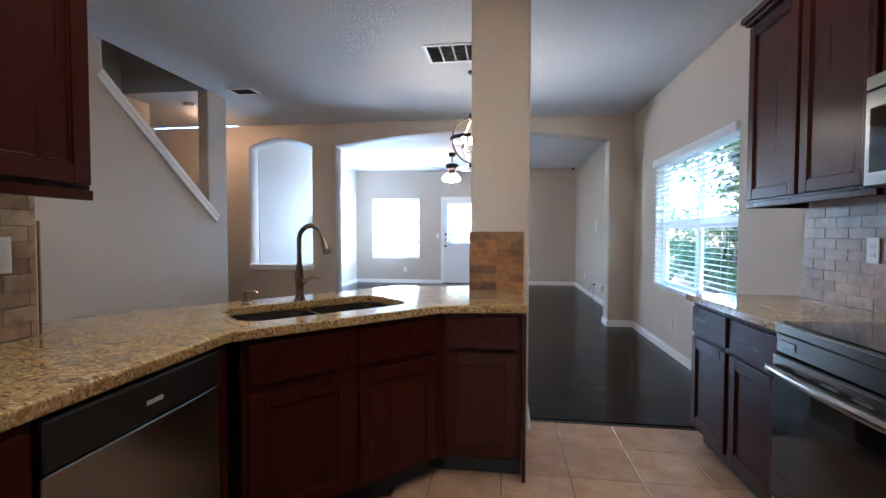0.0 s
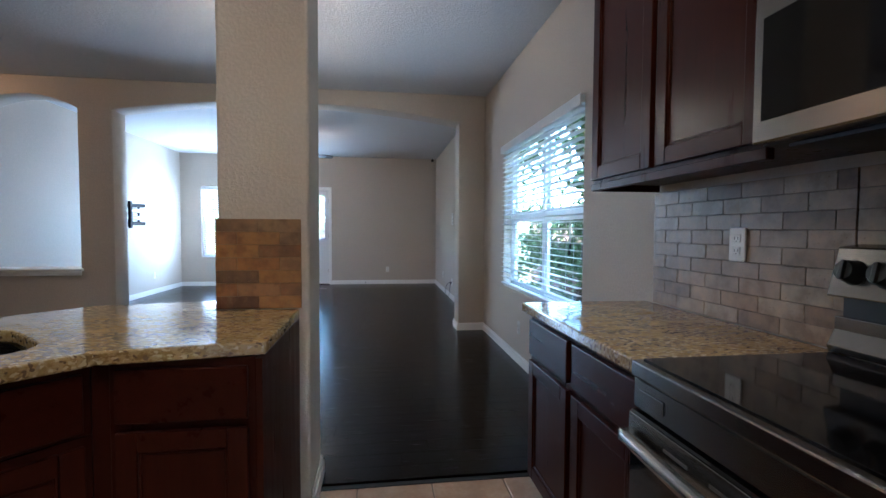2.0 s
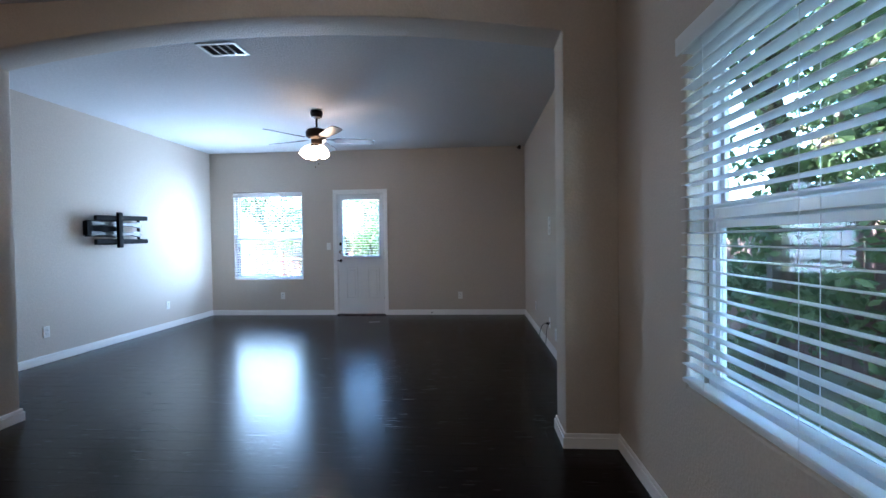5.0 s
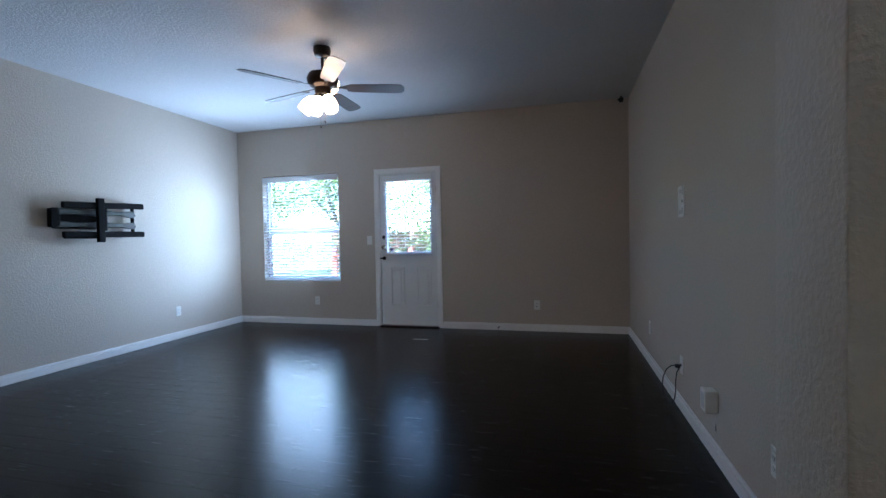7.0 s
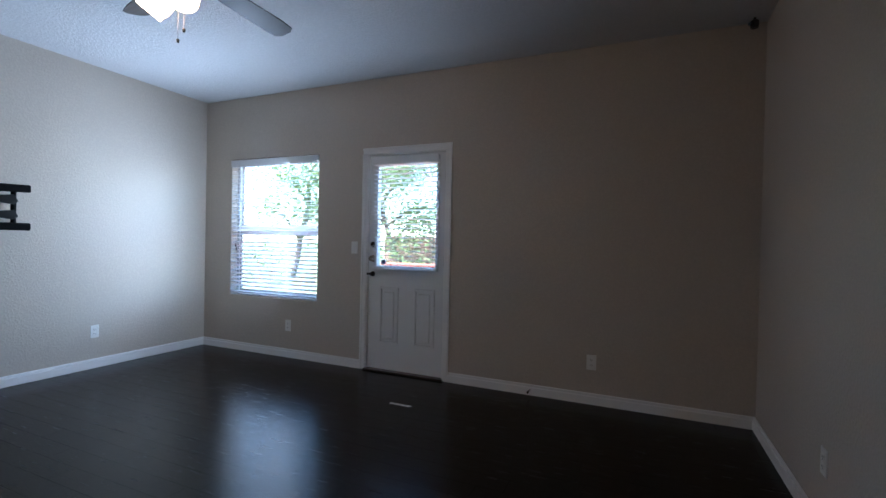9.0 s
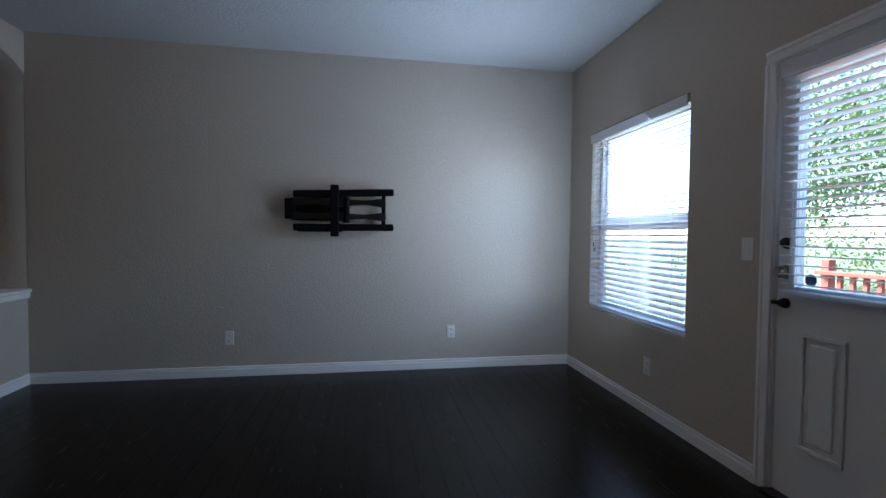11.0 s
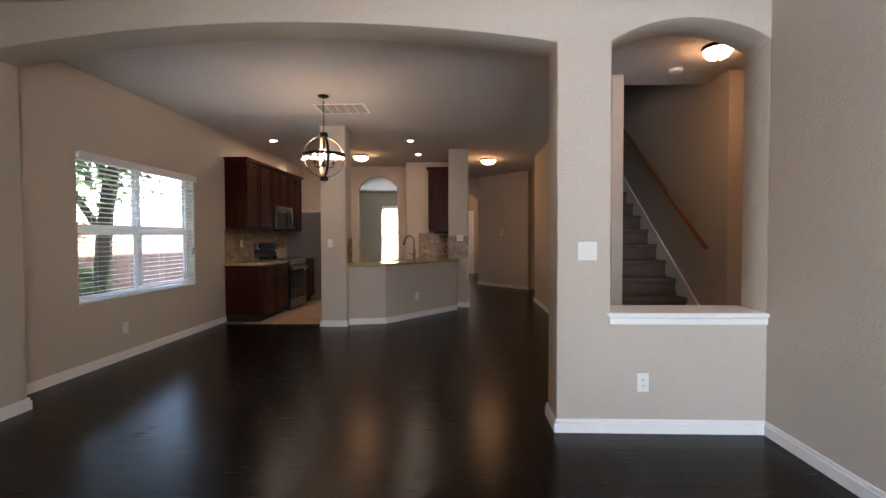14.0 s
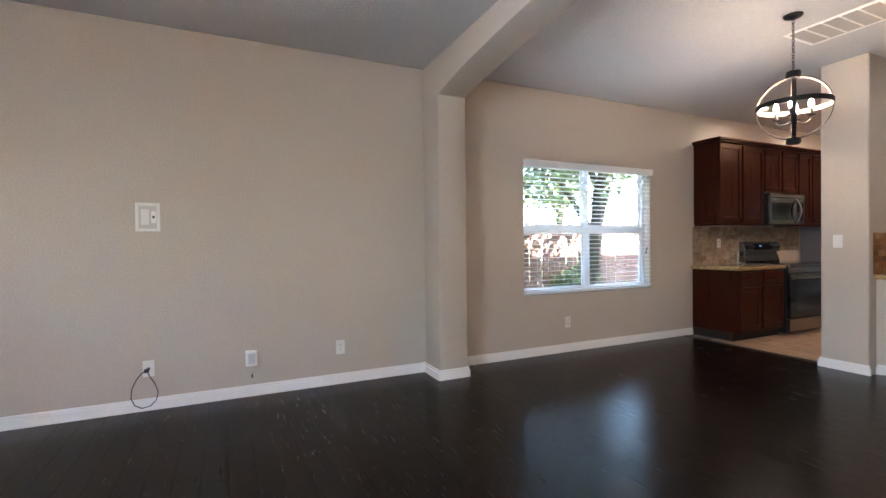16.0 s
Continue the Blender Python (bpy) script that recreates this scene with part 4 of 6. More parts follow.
# microwave under the short cabinet
V0, V1, VX = -0.922, -0.166, 1.594
mw = thing("microwave", (1.79, -0.52, 1.385), "stainless over-the-range microwave with a bowed handle", "microwave")
part("body", boxes((VX + 0.03, V0, 1.385, EX - 0.004, V1, 1.782), bev=0.003), BLACKPLASTIC, mw)
part("top_strip", boxes((VX, V0, 1.727, VX + 0.03, V1, 1.778), bev=0.004), STEEL, mw)
VS = V0 + 0.185
dr = part("door", boxes((VX, VS + 0.0015, 1.388, VX + 0.03, V1, 1.724), bev=0.004), STEEL, mw, "stainless microwave door")
part("window", boxes((VX - 0.002, VS + 0.065, 1.436, VX + 0.002, V1 - 0.026, 1.662), bev=0.001), BLACKGLASS, dr, "dark glass window")
pan = part("control_panel", boxes((VX, V0, 1.388, VX + 0.03, VS - 0.0015, 1.724), bev=0.004), STEEL, mw)
part("keypad", boxes((VX - 0.002, V0 + 0.05, 1.436, VX + 0.002, VS - 0.004, 1.668), bev=0.001), BLACKGLASS, pan, "black glass keypad")
text_mesh("clock_digits", "12:00", 0.017, Matrix.Translation((VX - 0.0028, V0 + 0.12, 1.638)) @ FACE_WEST, DISPLAY, pan)
bm = bmesh.new()
for r in range(5):
    for k in range(3):
        yy, zz = V0 + 0.085 + k * 0.032, 1.465 + r * 0.031
        box(bm, VX - 0.0026, yy, zz, VX - 0.0021, yy + 0.014, zz + 0.004)
part("key_marks", bm, plain("grey key print", (0.10, 0.10, 0.11), 0.5), pan)
pts = [(VX - 0.012 - 0.05 * math.sin(math.pi * k / 14), VS + 0.016, 1.405 + 0.30 * k / 14) for k in range(15)]
part("handle", tube(bmesh.new(), pts, [0.013] * 15, 12), STEEL, dr, "bowed stainless handle", True)
part("vent_grille", boxes((VX + 0.05, V0 + 0.05, 1.377, EX - 0.05, V1 - 0.05, 1.3845)), BLACKPLASTIC, mw)

# refrigerator
FX, F0, F1 = 1.16, -2.45, -1.56
fr = thing("refrigerator", (1.58, -2.05, 0), "tall stainless side-by-side refrigerator", "refrigerator")
part("body", boxes((FX + 0.06, F0, 0.02, EX - 0.02, F1, 1.74), bev=0.004), plain("grey fridge side", (0.16, 0.16, 0.165), 0.4, vary=0.05), fr)
for a, b in ((F0, F0 + 0.52), (F0 + 0.526, F1)):
    d = part("fridge_door", boxes((FX, a + 0.003, 0.06, FX + 0.056, b - 0.003, 1.76), bev=0.012, seg=3), STEEL, fr)
    yy = F0 + 0.523 + (-0.045 if a == F0 else 0.045)
    part("handle", tube(bmesh.new(), [(FX - 0.002, yy, 0.55), (FX - 0.045, yy, 0.58), (FX - 0.045, yy, 1.52), (FX - 0.002, yy, 1.55)], 0.011, 10), STEEL, d, "", True)
part("dispenser", boxes((FX - 0.004, F0 + 0.66, 0.98, FX + 0.002, F1 - 0.12, 1.32), bev=0.002), BLACKPLASTIC, fr, "black water dispenser")

# peninsula: cabinets follow the bend, one granite top over all
PA, PB = Vector((0.0, 0.20)), Vector((-0.64, -0.485))
pd = (PA - PB).normalized()
M_DIAG = Matrix.Translation((PB.x, PB.y, 0)) @ Matrix.Rotation(math.atan2(pd.y, pd.x), 4, "Z")
PL = (PA - PB).length
sink_cab = cabinet("dark cherry corner sink cabinet with two doors", PL - 0.02, 0.52, 0, CB - 0.19, M_DIAG @ Matrix.Translation((0.01, 0.012, 0)), 2, 0, 0.1, group="base cabinets")
bm = boxes((0.012, 0.012, CB - 0.189, PL - 0.012, 0.05, CB - 0.001), bev=0.002)
bmesh.ops.transform(bm, matrix=M_DIAG, verts=bm.verts[:])
ap = part("sink_apron", bm, CHERRY, sink_cab)
for k in range(2):
    bm = front_panel(bmesh.new(), 0.012 + k * (PL - 0.02) / 2 + 0.022, CB - 0.175, 0.008 + (k + 1) * (PL - 0.02) / 2 - 0.022, CB - 0.02, True)
    bmesh.ops.transform(bm, matrix=M_DIAG @ Matrix.Translation((0, 0.012, 0)), verts=bm.verts[:])
    part("false_front", bm, CHERRY_H, ap)
nar = cabinet("narrow dark cherry cabinet with one drawer and one door", 0.388, 0.52, 0, CB, Matrix.Translation((0.012, 0.225, 0)), 1, 1, 0.1, group="base cabinets")
part("filler", slab(bmesh.new(), [(-0.016, 0.201), (0.0145, 0.2255), (0.0125, 0.30), (-0.07, 0.26)], [], 2, 0.1, CB - 0.001), CHERRY, nar)
bm = slab(bmesh.new(), [(0.402, 0.208), (0.420, 0.208), (0.420, 0.798), (0.402, 0.798)], [], 2, 0.002, CB - 0.001)
tagged(link_mesh("cabinet_end_panel", bm, CHERRY), "dark cherry end panel of the peninsula", "panel")
M_WESTRUN = Matrix.Translation((-0.672, -1.225, 0)) @ Matrix.Rotation(radians(90), 4, "Z")
cabinet("dark cherry base cabinet next to the dishwasher", 0.835, 0.585, 0, CB, Matrix.Translation((-0.672, -2.018, 0)) @ Matrix.Rotation(radians(90), 4, "Z"), 2, 2, 0.1, group="base cabinets")
dw = thing("dishwasher", (-0.95, -0.90, 0), "stainless dishwasher with a black control strip", "dishwasher")
part("body", boxes((-1.235, -1.18, 0.02, -0.70, -0.56, CB - 0.003)), BLACKPLASTIC, dw)
part("door", boxes((-0.70, -1.175, 0.11, -0.665, -0.562, CB - 0.135), bev=0.006, seg=2), STEEL, dw, "brushed stainless door")
cs = part("control_strip", boxes((-0.70, -1.175, CB - 0.13, -0.658, -0.562, CB - 0.012), bev=0.008, seg=2), BLACKPLASTIC, dw, "black control strip")
part("badge", boxes((-0.6585, -0.89, CB - 0.085, -0.6570, -0.83, CB - 0.072)), plain("grey badge", (0.4, 0.4, 0.4), 0.3), cs)
part("toe_kick", boxes((-0.74, -1.175, 0.002, -0.70, -0.562, 0.105)), KICK, dw)
part("filler", boxes((-0.70, -0.558, 0.1, -0.672, -0.51, CB - 0.002)), CHERRY, dw)


def rounded(cx, cy, ux, uy, hx, hy, r, n=6):
    """A rounded rectangle with half sizes hx, hy round (cx, cy), turned to the direction (ux, uy)."""
    out = []
    for sx, sy, a0 in ((1, 1, 0), (-1, 1, 90), (-1, -1, 180), (1, -1, 270)):
        for k in range(n + 1):
            a = radians(a0 + 90 * k / n)
            lx, ly = sx * (hx - r) + r * math.cos(a), sy * (hy - r) + r * math.sin(a)
            out.append((cx + lx * ux - ly * uy, cy + lx * uy + ly * ux))
    return out


SC = (-0.57, 0.08)
bowl_l = rounded(SC[0] - pd.x * 0.205, SC[1] - pd.y * 0.205, pd.x, pd.y, 0.195, 0.20, 0.085)
bowl_r = rounded(SC[0] + pd.x * 0.205, SC[1] + pd.y * 0.205, pd.x, pd.y, 0.195, 0.20, 0.085)
cut = rounded(SC[0], SC[1], pd.x, pd.y, 0.405, 0.205, 0.10)
top = [(0.424, 0.232), (0.012, 0.168), (-0.650, -0.522), (-0.650, -2.010), (-1.257, -2.010), (-1.257, -0.626), (-1.462, -0.626), (-1.455, -0.335), (-0.432, 0.945), (0.094, 1.052), (0.094, 0.787), (0.424, 0.787)]
wt = slab(bmesh.new(), top, [cut], 2, CB + 0.001, CT, 0.007)
tagged(link_mesh("worktop", wt, GRANITE), "bent golden granite peninsula top with a sink cut-out", "worktop")
sk = thing("sink", (SC[0], SC[1], CB - 0.17), "undermount stainless double bowl sink", "sink")
part("rim", slab(bmesh.new(), rounded(SC[0], SC[1], pd.x, pd.y, 0.43, 0.23, 0.11), [bowl_l, bowl_r], 2, CB - 0.004, CB, 0.0), STEEL, sk)
for lp, c in ((bowl_l, -0.205), (bowl_r, 0.205)):
    bm = bmesh.new()
    cx, cy = SC[0] + pd.x * c, SC[1] + pd.y * c
    rings = []
    for f, z in ((1.0, CB - 0.002), (0.97, CB - 0.13), (0.90, CB - 0.165), (0.55, CB - 0.172), (0.12, CB - 0.175)):
        rings.append([bm.verts.new((cx + (x - cx) * f, cy + (y - cy) * f, z)) for x, y in lp])
    for a, b in zip(rings, rings[1:]):
        for i in range(len(a)):
            bm.faces.new((a[i], a[(i + 1) % len(a)], b[(i + 1) % len(a)], b[i]))
    bm.faces.new(rings[-1])
    bw = part("bowl", bm, STEEL, sk, "", True)
    bm = bmesh.new()
    lathe(bm, [(0.0, 0.004), (0.025, 0.004), (0.042, 0.006), (0.044, 0.0)], (cx, cy, CB - 0.1745), 20)
    part("drain", bm, NICKEL, bw, "", True)

fc = thing("faucet", (-0.752, 0.252, CT), "brushed bronze pull-down kitchen faucet", "faucet")
q = Vector((pd.y, -pd.x))      # from the tap towards the front edge
fx, fy = -0.752, 0.252
bm = bmesh.new()
lathe(bm, [(0.0, 0.0), (0.031, 0.0), (0.031, 0.008), (0.025, 0.02), (0.021, 0.06), (0.024, 0.10), (0.026, 0.13), (0.02, 0.16), (0.0145, 0.19), (0.0, 0.19)], (fx, fy, CT + 0.0005), 24)
part("base", bm, NICKEL, fc, "", True)
dirn = (q * 0.86 + pd * 0.5).normalized()
pts = [(fx, fy, CT + 0.18), (fx, fy, CT + 0.315)]
for k in range(13):
    a = math.pi * k / 12 * 0.94
    rr = 0.075
    off = rr - rr * math.cos(a)
    pts.append((fx + dirn.x * off, fy + dirn.y * off, CT + 0.315 + rr * math.sin(a)))
part("spout", tube(bmesh.new(), pts, 0.0125, 14), NICKEL, fc, "", True)
ex = Vector(pts[-1])
dn = (Vector(pts[-1]) - Vector(pts[-2])).normalized()
bm = bmesh.new()
cyl(bm, ex, ex + dn * 0.02, 0.0135, 0.015, 16)
cyl(bm, ex + dn * 0.02, ex + dn * 0.075, 0.0165, 0.021, 16)
cyl(bm, ex + dn * 0.075, ex + dn * 0.085, 0.021, 0.019, 16)
part("spray_head", bm, NICKEL, fc, "", True)
lv = (q * 0.35 + pd * 0.95).normalized()
bm = tube(bmesh.new(), [(fx + lv.x * a, fy + lv.y * a, CT + b) for a, b in ((0.0, 0.075), (0.03, 0.10), (0.06, 0.115), (0.09, 0.12))], [0.014, 0.013, 0.010, 0.009], 12)
tube(bm, [(fx + lv.x * 0.085, fy + lv.y * 0.085, CT + 0.12), (fx + lv.x * 0.11, fy + lv.y * 0.11, CT + 0.112)], [0.012, 0.008], 12)
part("lever", bm, NICKEL, fc, "", True)
sd = thing("soap_dispenser", (-0.955, 0.09, CT), "small bronze soap dispenser on the granite", "soap dispenser")
bm = bmesh.new()
lathe(bm, [(0.0, 0.0), (0.022, 0.0), (0.022, 0.006), (0.014, 0.012), (0.012, 0.05), (0.016, 0.054), (0.016, 0.064), (0.0, 0.066)], (-0.955, 0.09, CT + 0.0005), 18)
part("pump", bm, NICKEL, sd, "", True)
part("spout", tube(bmesh.new(), [(-0.955 + lv.x * a, 0.09 + lv.y * a, CT + b) for a, b in ((0.0, 0.06), (0.03, 0.062), (0.055, 0.053))], 0.006, 8), NICKEL, sd, "", True)

# wall cabinet above the western counter
cabinet("dark cherry wall cabinet above the western counter", 1.236, 0.342, 1.345, 2.43, Matrix.Translation((-0.925, -2.018, 0)) @ Matrix.Rotation(radians(90), 4, "Z"), 2, 0, 0, 1, group="wall cabinets", light_rail=True)

# ---------------------------------------------------------------- fixtures


def lathe_axis(profile, at, axis_m, n=24):
    return lathe(bmesh.new(), profile, at, n, axis_m)


PX, PY = 0.012, 2.425
pn = thing("pendant_light", (PX, PY, 1.86), "black orb pendant with whitewashed bands and four lit candles", "pendant light")
bm = bmesh.new()
lathe(bm, [(0.0, H - 0.028), (0.02, H - 0.028), (0.055, H - 0.014), (0.06, H - 0.001), (0.0, H - 0.001)], (PX, PY, 0), 28)
part("canopy", bm, IRON, pn, "black ceiling canopy", True)
bm = bmesh.new()
z, k = H - 0.03, 0
while z > 2.385:
    m = Matrix.Rotation(radians(90 * (k % 2)), 4, "Z") @ Matrix.Rotation(radians(90), 4, "X") @ Matrix.Diagonal((0.62, 1.15, 1, 1))
    vs0 = len(bm.verts)
    band(bm, (PX, PY, z - 0.018), 0.0115, 0.0035, 0.0035, m, 14)
    z -= 0.0225
    k += 1
part("chain", bm, IRON, pn, "black link chain")
OR, OZ = 0.218, 2.115
for k, ang_o in enumerate((28, 118)):
    m = Matrix.Rotation(radians(ang_o), 4, "Z") @ Matrix.Rotation(radians(90), 4, "X")
    hoop = part("hoop", band(bmesh.new(), (PX, PY, OZ), OR - 0.006 * k, 0.028, 0.004, m, 56), IRON, pn, "black upright hoop", True)
    part("hoop_lining", band(bmesh.new(), (PX, PY, OZ), OR - 0.006 * k - 0.0045, 0.026, 0.004, m, 56), GREYWOOD, hoop, "whitewashed wooden lining", True)
ring = part("ring", band(bmesh.new(), (PX, PY, OZ + 0.015), OR + 0.005, 0.034, 0.004, None, 56), IRON, pn, "black level ring", True)
part("ring_lining", band(bmesh.new(), (PX, PY, OZ + 0.015), OR + 0.0005, 0.030, 0.004, None, 56), GREYWOOD, ring, "whitewashed wooden lining", True)
bm = bmesh.new()
lathe(bm, [(0.0, 2.375), (0.042, 2.375), (0.045, 2.365), (0.045, 2.335), (0.04, 2.325), (0.0, 2.325)], (PX, PY, 0), 24)
part("top_cap", bm, IRON, pn, "", True)
bm = bmesh.new()
lathe(bm, [(0.0, 1.90), (0.042, 1.90), (0.045, 1.89), (0.045, 1.865), (0.03, 1.855), (0.0, 1.855)], (PX, PY, 0), 24)
part("bottom_cap", bm, IRON, pn, "", True)
bm = bmesh.new()
cyl(bm, (PX, PY, 2.03), (PX, PY, 2.33), 0.011, n=14)
cyl(bm, (PX, PY, 2.005), (PX, PY, 2.05), 0.02, n=16)
part("stem", bm, IRON, pn, "", True)
for k in range(4):
    a = radians(20 + 90 * k)
    ca, sa = math.cos(a), math.sin(a)
    pts = [(PX + ca * r, PY + sa * r, z) for r, z in ((0.012, 2.03), (0.04, 2.005), (0.075, 2.0), (0.098, 2.018), (0.10, 2.04))]
    arm = part("arm", tube(bmesh.new(), pts, 0.005, 8), IRON, pn, "", True)
    c = (PX + ca * 0.10, PY + sa * 0.10, 0)
    bm = bmesh.new()
    lathe(bm, [(0.0, 2.04), (0.026, 2.046), (0.027, 2.05), (0.012, 2.052), (0.010, 2.10), (0.0, 2.10)], c, 16)
    part("candle_sleeve", bm, IRON, arm, "", True)
    bm = bmesh.new()
    lathe(bm, [(0.0, 2.10), (0.010, 2.10), (0.0155, 2.125), (0.013, 2.145), (0.005, 2.17), (0.0, 2.18)], c, 12)
    part("bulb", bm, BULB, arm, "glowing candle bulb", True)

# ceiling fan with three lit shades below and one turned up
FCX, FCY = -0.69, 6.75
fan = thing("ceiling_fan", (FCX, FCY, 2.3), "dark bronze ceiling fan with four frosted lights", "ceiling fan")
bm = bmesh.new()
lathe(bm, [(0.0, H - 0.001), (0.07, H - 0.001), (0.072, H - 0.03), (0.06, H - 0.07), (0.02, H - 0.085), (0.0, H - 0.085)], (FCX, FCY, 0), 28)
part("canopy", bm, BRONZE, fan, "", True)
bm = bmesh.new()
cyl(bm, (FCX, FCY, 2.56), (FCX, FCY, 2.70), 0.013, n=14)
part("downrod", bm, BRONZE, fan, "", True)
bm = bmesh.new()
lathe(bm, [(0.0, 2.585), (0.05, 2.58), (0.115, 2.555), (0.13, 2.52), (0.125, 2.48), (0.10, 2.455), (0.07, 2.44), (0.065, 2.40), (0.055, 2.385), (0.0, 2.385)], (FCX, FCY, 0), 32)
part("motor_housing", bm, BRONZE, fan, "", True)
for k in range(5):
    a = radians(20 + 72 * k)
    m = Matrix.Translation((FCX, FCY, 2.445)) @ Matrix.Rotation(a, 4, "Z")
    bm = bmesh.new()
    out = [(0.20, -0.045), (0.24, -0.058), (0.57, -0.068), (0.65, -0.062), (0.675, -0.03), (0.675, 0.03), (0.65, 0.062), (0.57, 0.068), (0.24, 0.058), (0.20, 0.045)]
    slab(bm, out, [], 2, -0.003, 0.003, 0.0)
    bmesh.ops.transform(bm, matrix=m @ Matrix.Rotation(radians(-12), 4, "X"), verts=bm.verts[:])
    bl = part("blade", bm, BLADE, fan, "dark walnut blade")
    bm = bmesh.new()
    slab(bm, [(0.09, -0.012), (0.15, -0.012), (0.2, -0.03), (0.26, -0.028), (0.275, 0.0), (0.26, 0.028), (0.2, 0.03), (0.15, 0.012), (0.09, 0.012)], [], 2, 0.0032, 0.008, 0.0)
    bmesh.ops.transform(bm, matrix=m @ Matrix.Rotation(radians(-12), 4, "X"), verts=bm.verts[:])
    part("blade_iron", bm, BRONZE, bl)
for k, (aa, tilt, zz) in enumerate(((205, 38, 2.385), (325, 32, 2.385), (265, 25, 2.375), (85, 142, 2.40))):
    a = radians(aa)
    d = Vector((math.cos(a) * math.sin(radians(tilt)), math.sin(a) * math.sin(radians(tilt)), -math.cos(radians(tilt))))
    p0 = Vector((FCX + math.cos(a) * 0.05, FCY + math.sin(a) * 0.05, zz))
    arm = part("light_arm", tube(bmesh.new(), [(FCX, FCY, zz + 0.01), p0, p0 + d * 0.035], [0.014, 0.014, 0.02], 12), BRONZE, fan, "", True)
    bm = bmesh.new()
    lathe(bm, [(0.025, 0.0), (0.042, 0.02), (0.057, 0.063), (0.062, 0.103), (0.056, 0.147), (0.053, 0.147), (0.059, 0.103), (0.054, 0.063), (0.039, 0.022), (0.0, 0.014)], p0 + d * 0.03, 22, d.to_track_quat("Z", "Y").to_matrix().to_4x4())
    part("shade", bm, SHADE_GLOW, arm, "lit frosted glass shade", True)
for dx, zz in ((0.02, 2.17), (-0.02, 2.13)):
    bm = bmesh.new()
    cyl(bm, (FCX + dx, FCY - 0.01, zz), (FCX + dx, FCY - 0.01, 2.39), 0.0012, n=5)
    lathe(bm, [(0.0, -0.022), (0.006, -0.018), (0.007, -0.005), (0.0, 0.0)], (FCX + dx, FCY - 0.01, zz), 8)
    part("pull_chain", bm, NICKEL, fan, "", True)


def flush_light(at, r, label):
    f = thing("flush_light", at, label, "ceiling light", "flush ceiling lights")
    bm = bmesh.new()
    lathe(bm, [(0.0, -0.001), (r, -0.001), (r * 1.02, -0.015), (r * 0.94, -0.03), (0.0, -0.03)], at, 28)
    part("pan", bm, BRONZE, f, "dark metal rim", True)
    bm = bmesh.new()
    lathe(bm, [(r * 0.90, -0.031), (r * 0.86, -0.055), (r * 0.66, -0.085), (r * 0.3, -0.103), (0.0, -0.107)], at, 28)
    d = part("dome", bm, DOME_GLOW, f, "lit frosted dome", True)
    bm = bmesh.new()
    lathe(bm, [(0.0, -0.107), (0.01, -0.107), (0.011, -0.118), (0.0, -0.124)], at, 10)
    part("finial", bm, BRONZE, d, "", True)


flush_light((-2.04, -1.72, H), 0.155, "lit dome light on the hall ceiling")
flush_light((0.38, -1.17, H), 0.15, "lit dome light on the kitchen ceiling")
flush_light((-3.55, 3.55, H), 0.12, "lit dome light at the foot of the stairs")
# the entry's lamp is added, out of view, only to light that space
flush_light((-1.5, -6.4, H), 0.15, "unseen dome light added to brighten the entry")

for at in ((-0.68, 0.09), (-0.70, -1.12), (1.48, 0.20), (1.58, -1.5)):
    dl = thing("downlight", (at[0], at[1], H), "small lit recessed downlight with white trim", "downlight", "recessed downlights")
    bm = bmesh.new()
    lathe(bm, [(0.045, -0.001), (0.075, -0.001), (0.075, -0.006), (0.050, -0.010), (0.045, -0.004)], (at[0], at[1], H), 28)
    part("trim_ring", bm, TRIM, dl, "", True)
    bm = bmesh.new()
    lathe(bm, [(0.0, -0.004), (0.044, -0.004), (0.044, -0.002), (0.0, -0.002)], (at[0], at[1], H), 24)
    part("lens", bm, DOWN_GLOW, dl, "lit lens")


def ceiling_vent(x0, y0, x1, y1, cols, label, slats=8):
    """A white register: frame, dark throat, cross bars and tilted vanes."""
    v = thing("ceiling_vent", ((x0 + x1) / 2, (y0 + y1) / 2, H), label, "ceiling vent", "ceiling vents")
    f = 0.028
    part("backing", boxes((x0 + f, y0 + f, H - 0.004, x1 - f, y1 - f, H - 0.001)), SLOT, v)
    part("frame", boxes((x0, y0, H - 0.010, x0 + f, y1, H - 0.001), (x1 - f, y0, H - 0.010, x1, y1, H - 0.001), (x0 + f, y0, H - 0.010, x1 - f, y0 + f, H - 0.001), (x0 + f, y1 - f, H - 0.010, x1 - f, y1, H - 0.001), bev=0.002), TRIM, v)
    for k in range(1, cols):
        xx = x0 + f + (x1 - x0 - 2 * f) * k / cols
        part("bar", boxes((xx - 0.007, y0 + f, H - 0.010, xx + 0.007, y1 - f, H - 0.004)), TRIM, v)
    me = None
    for k in range(slats):
        yy = y0 + f + (y1 - y0 - 2 * f) * (k + 0.5) / slats
        if me is None:
            me = shared("slat", boxes((-(x1 - x0) / 2 + f, -0.008, -0.0007, (x1 - x0) / 2 - f, 0.008, 0.0007)), plain("grey vane paint", (0.30, 0.29, 0.28), 0.5))
        piece("slat", me, v, ((x0 + x1) / 2, yy, H - 0.008), Matrix.Rotation(radians(32), 4, "X"))


ceiling_vent(-0.37, 1.74, 0.23, 2.14, 5, "white return air grille on the ceiling", 12)
ceiling_vent(-2.66, 2.58, -2.38, 2.80, 1, "dark ceiling supply vent with grey vanes", 7)
ceiling_vent(-0.98, 4.86, -0.66, 5.10, 4, "white ceiling supply vent in the living room", 6)

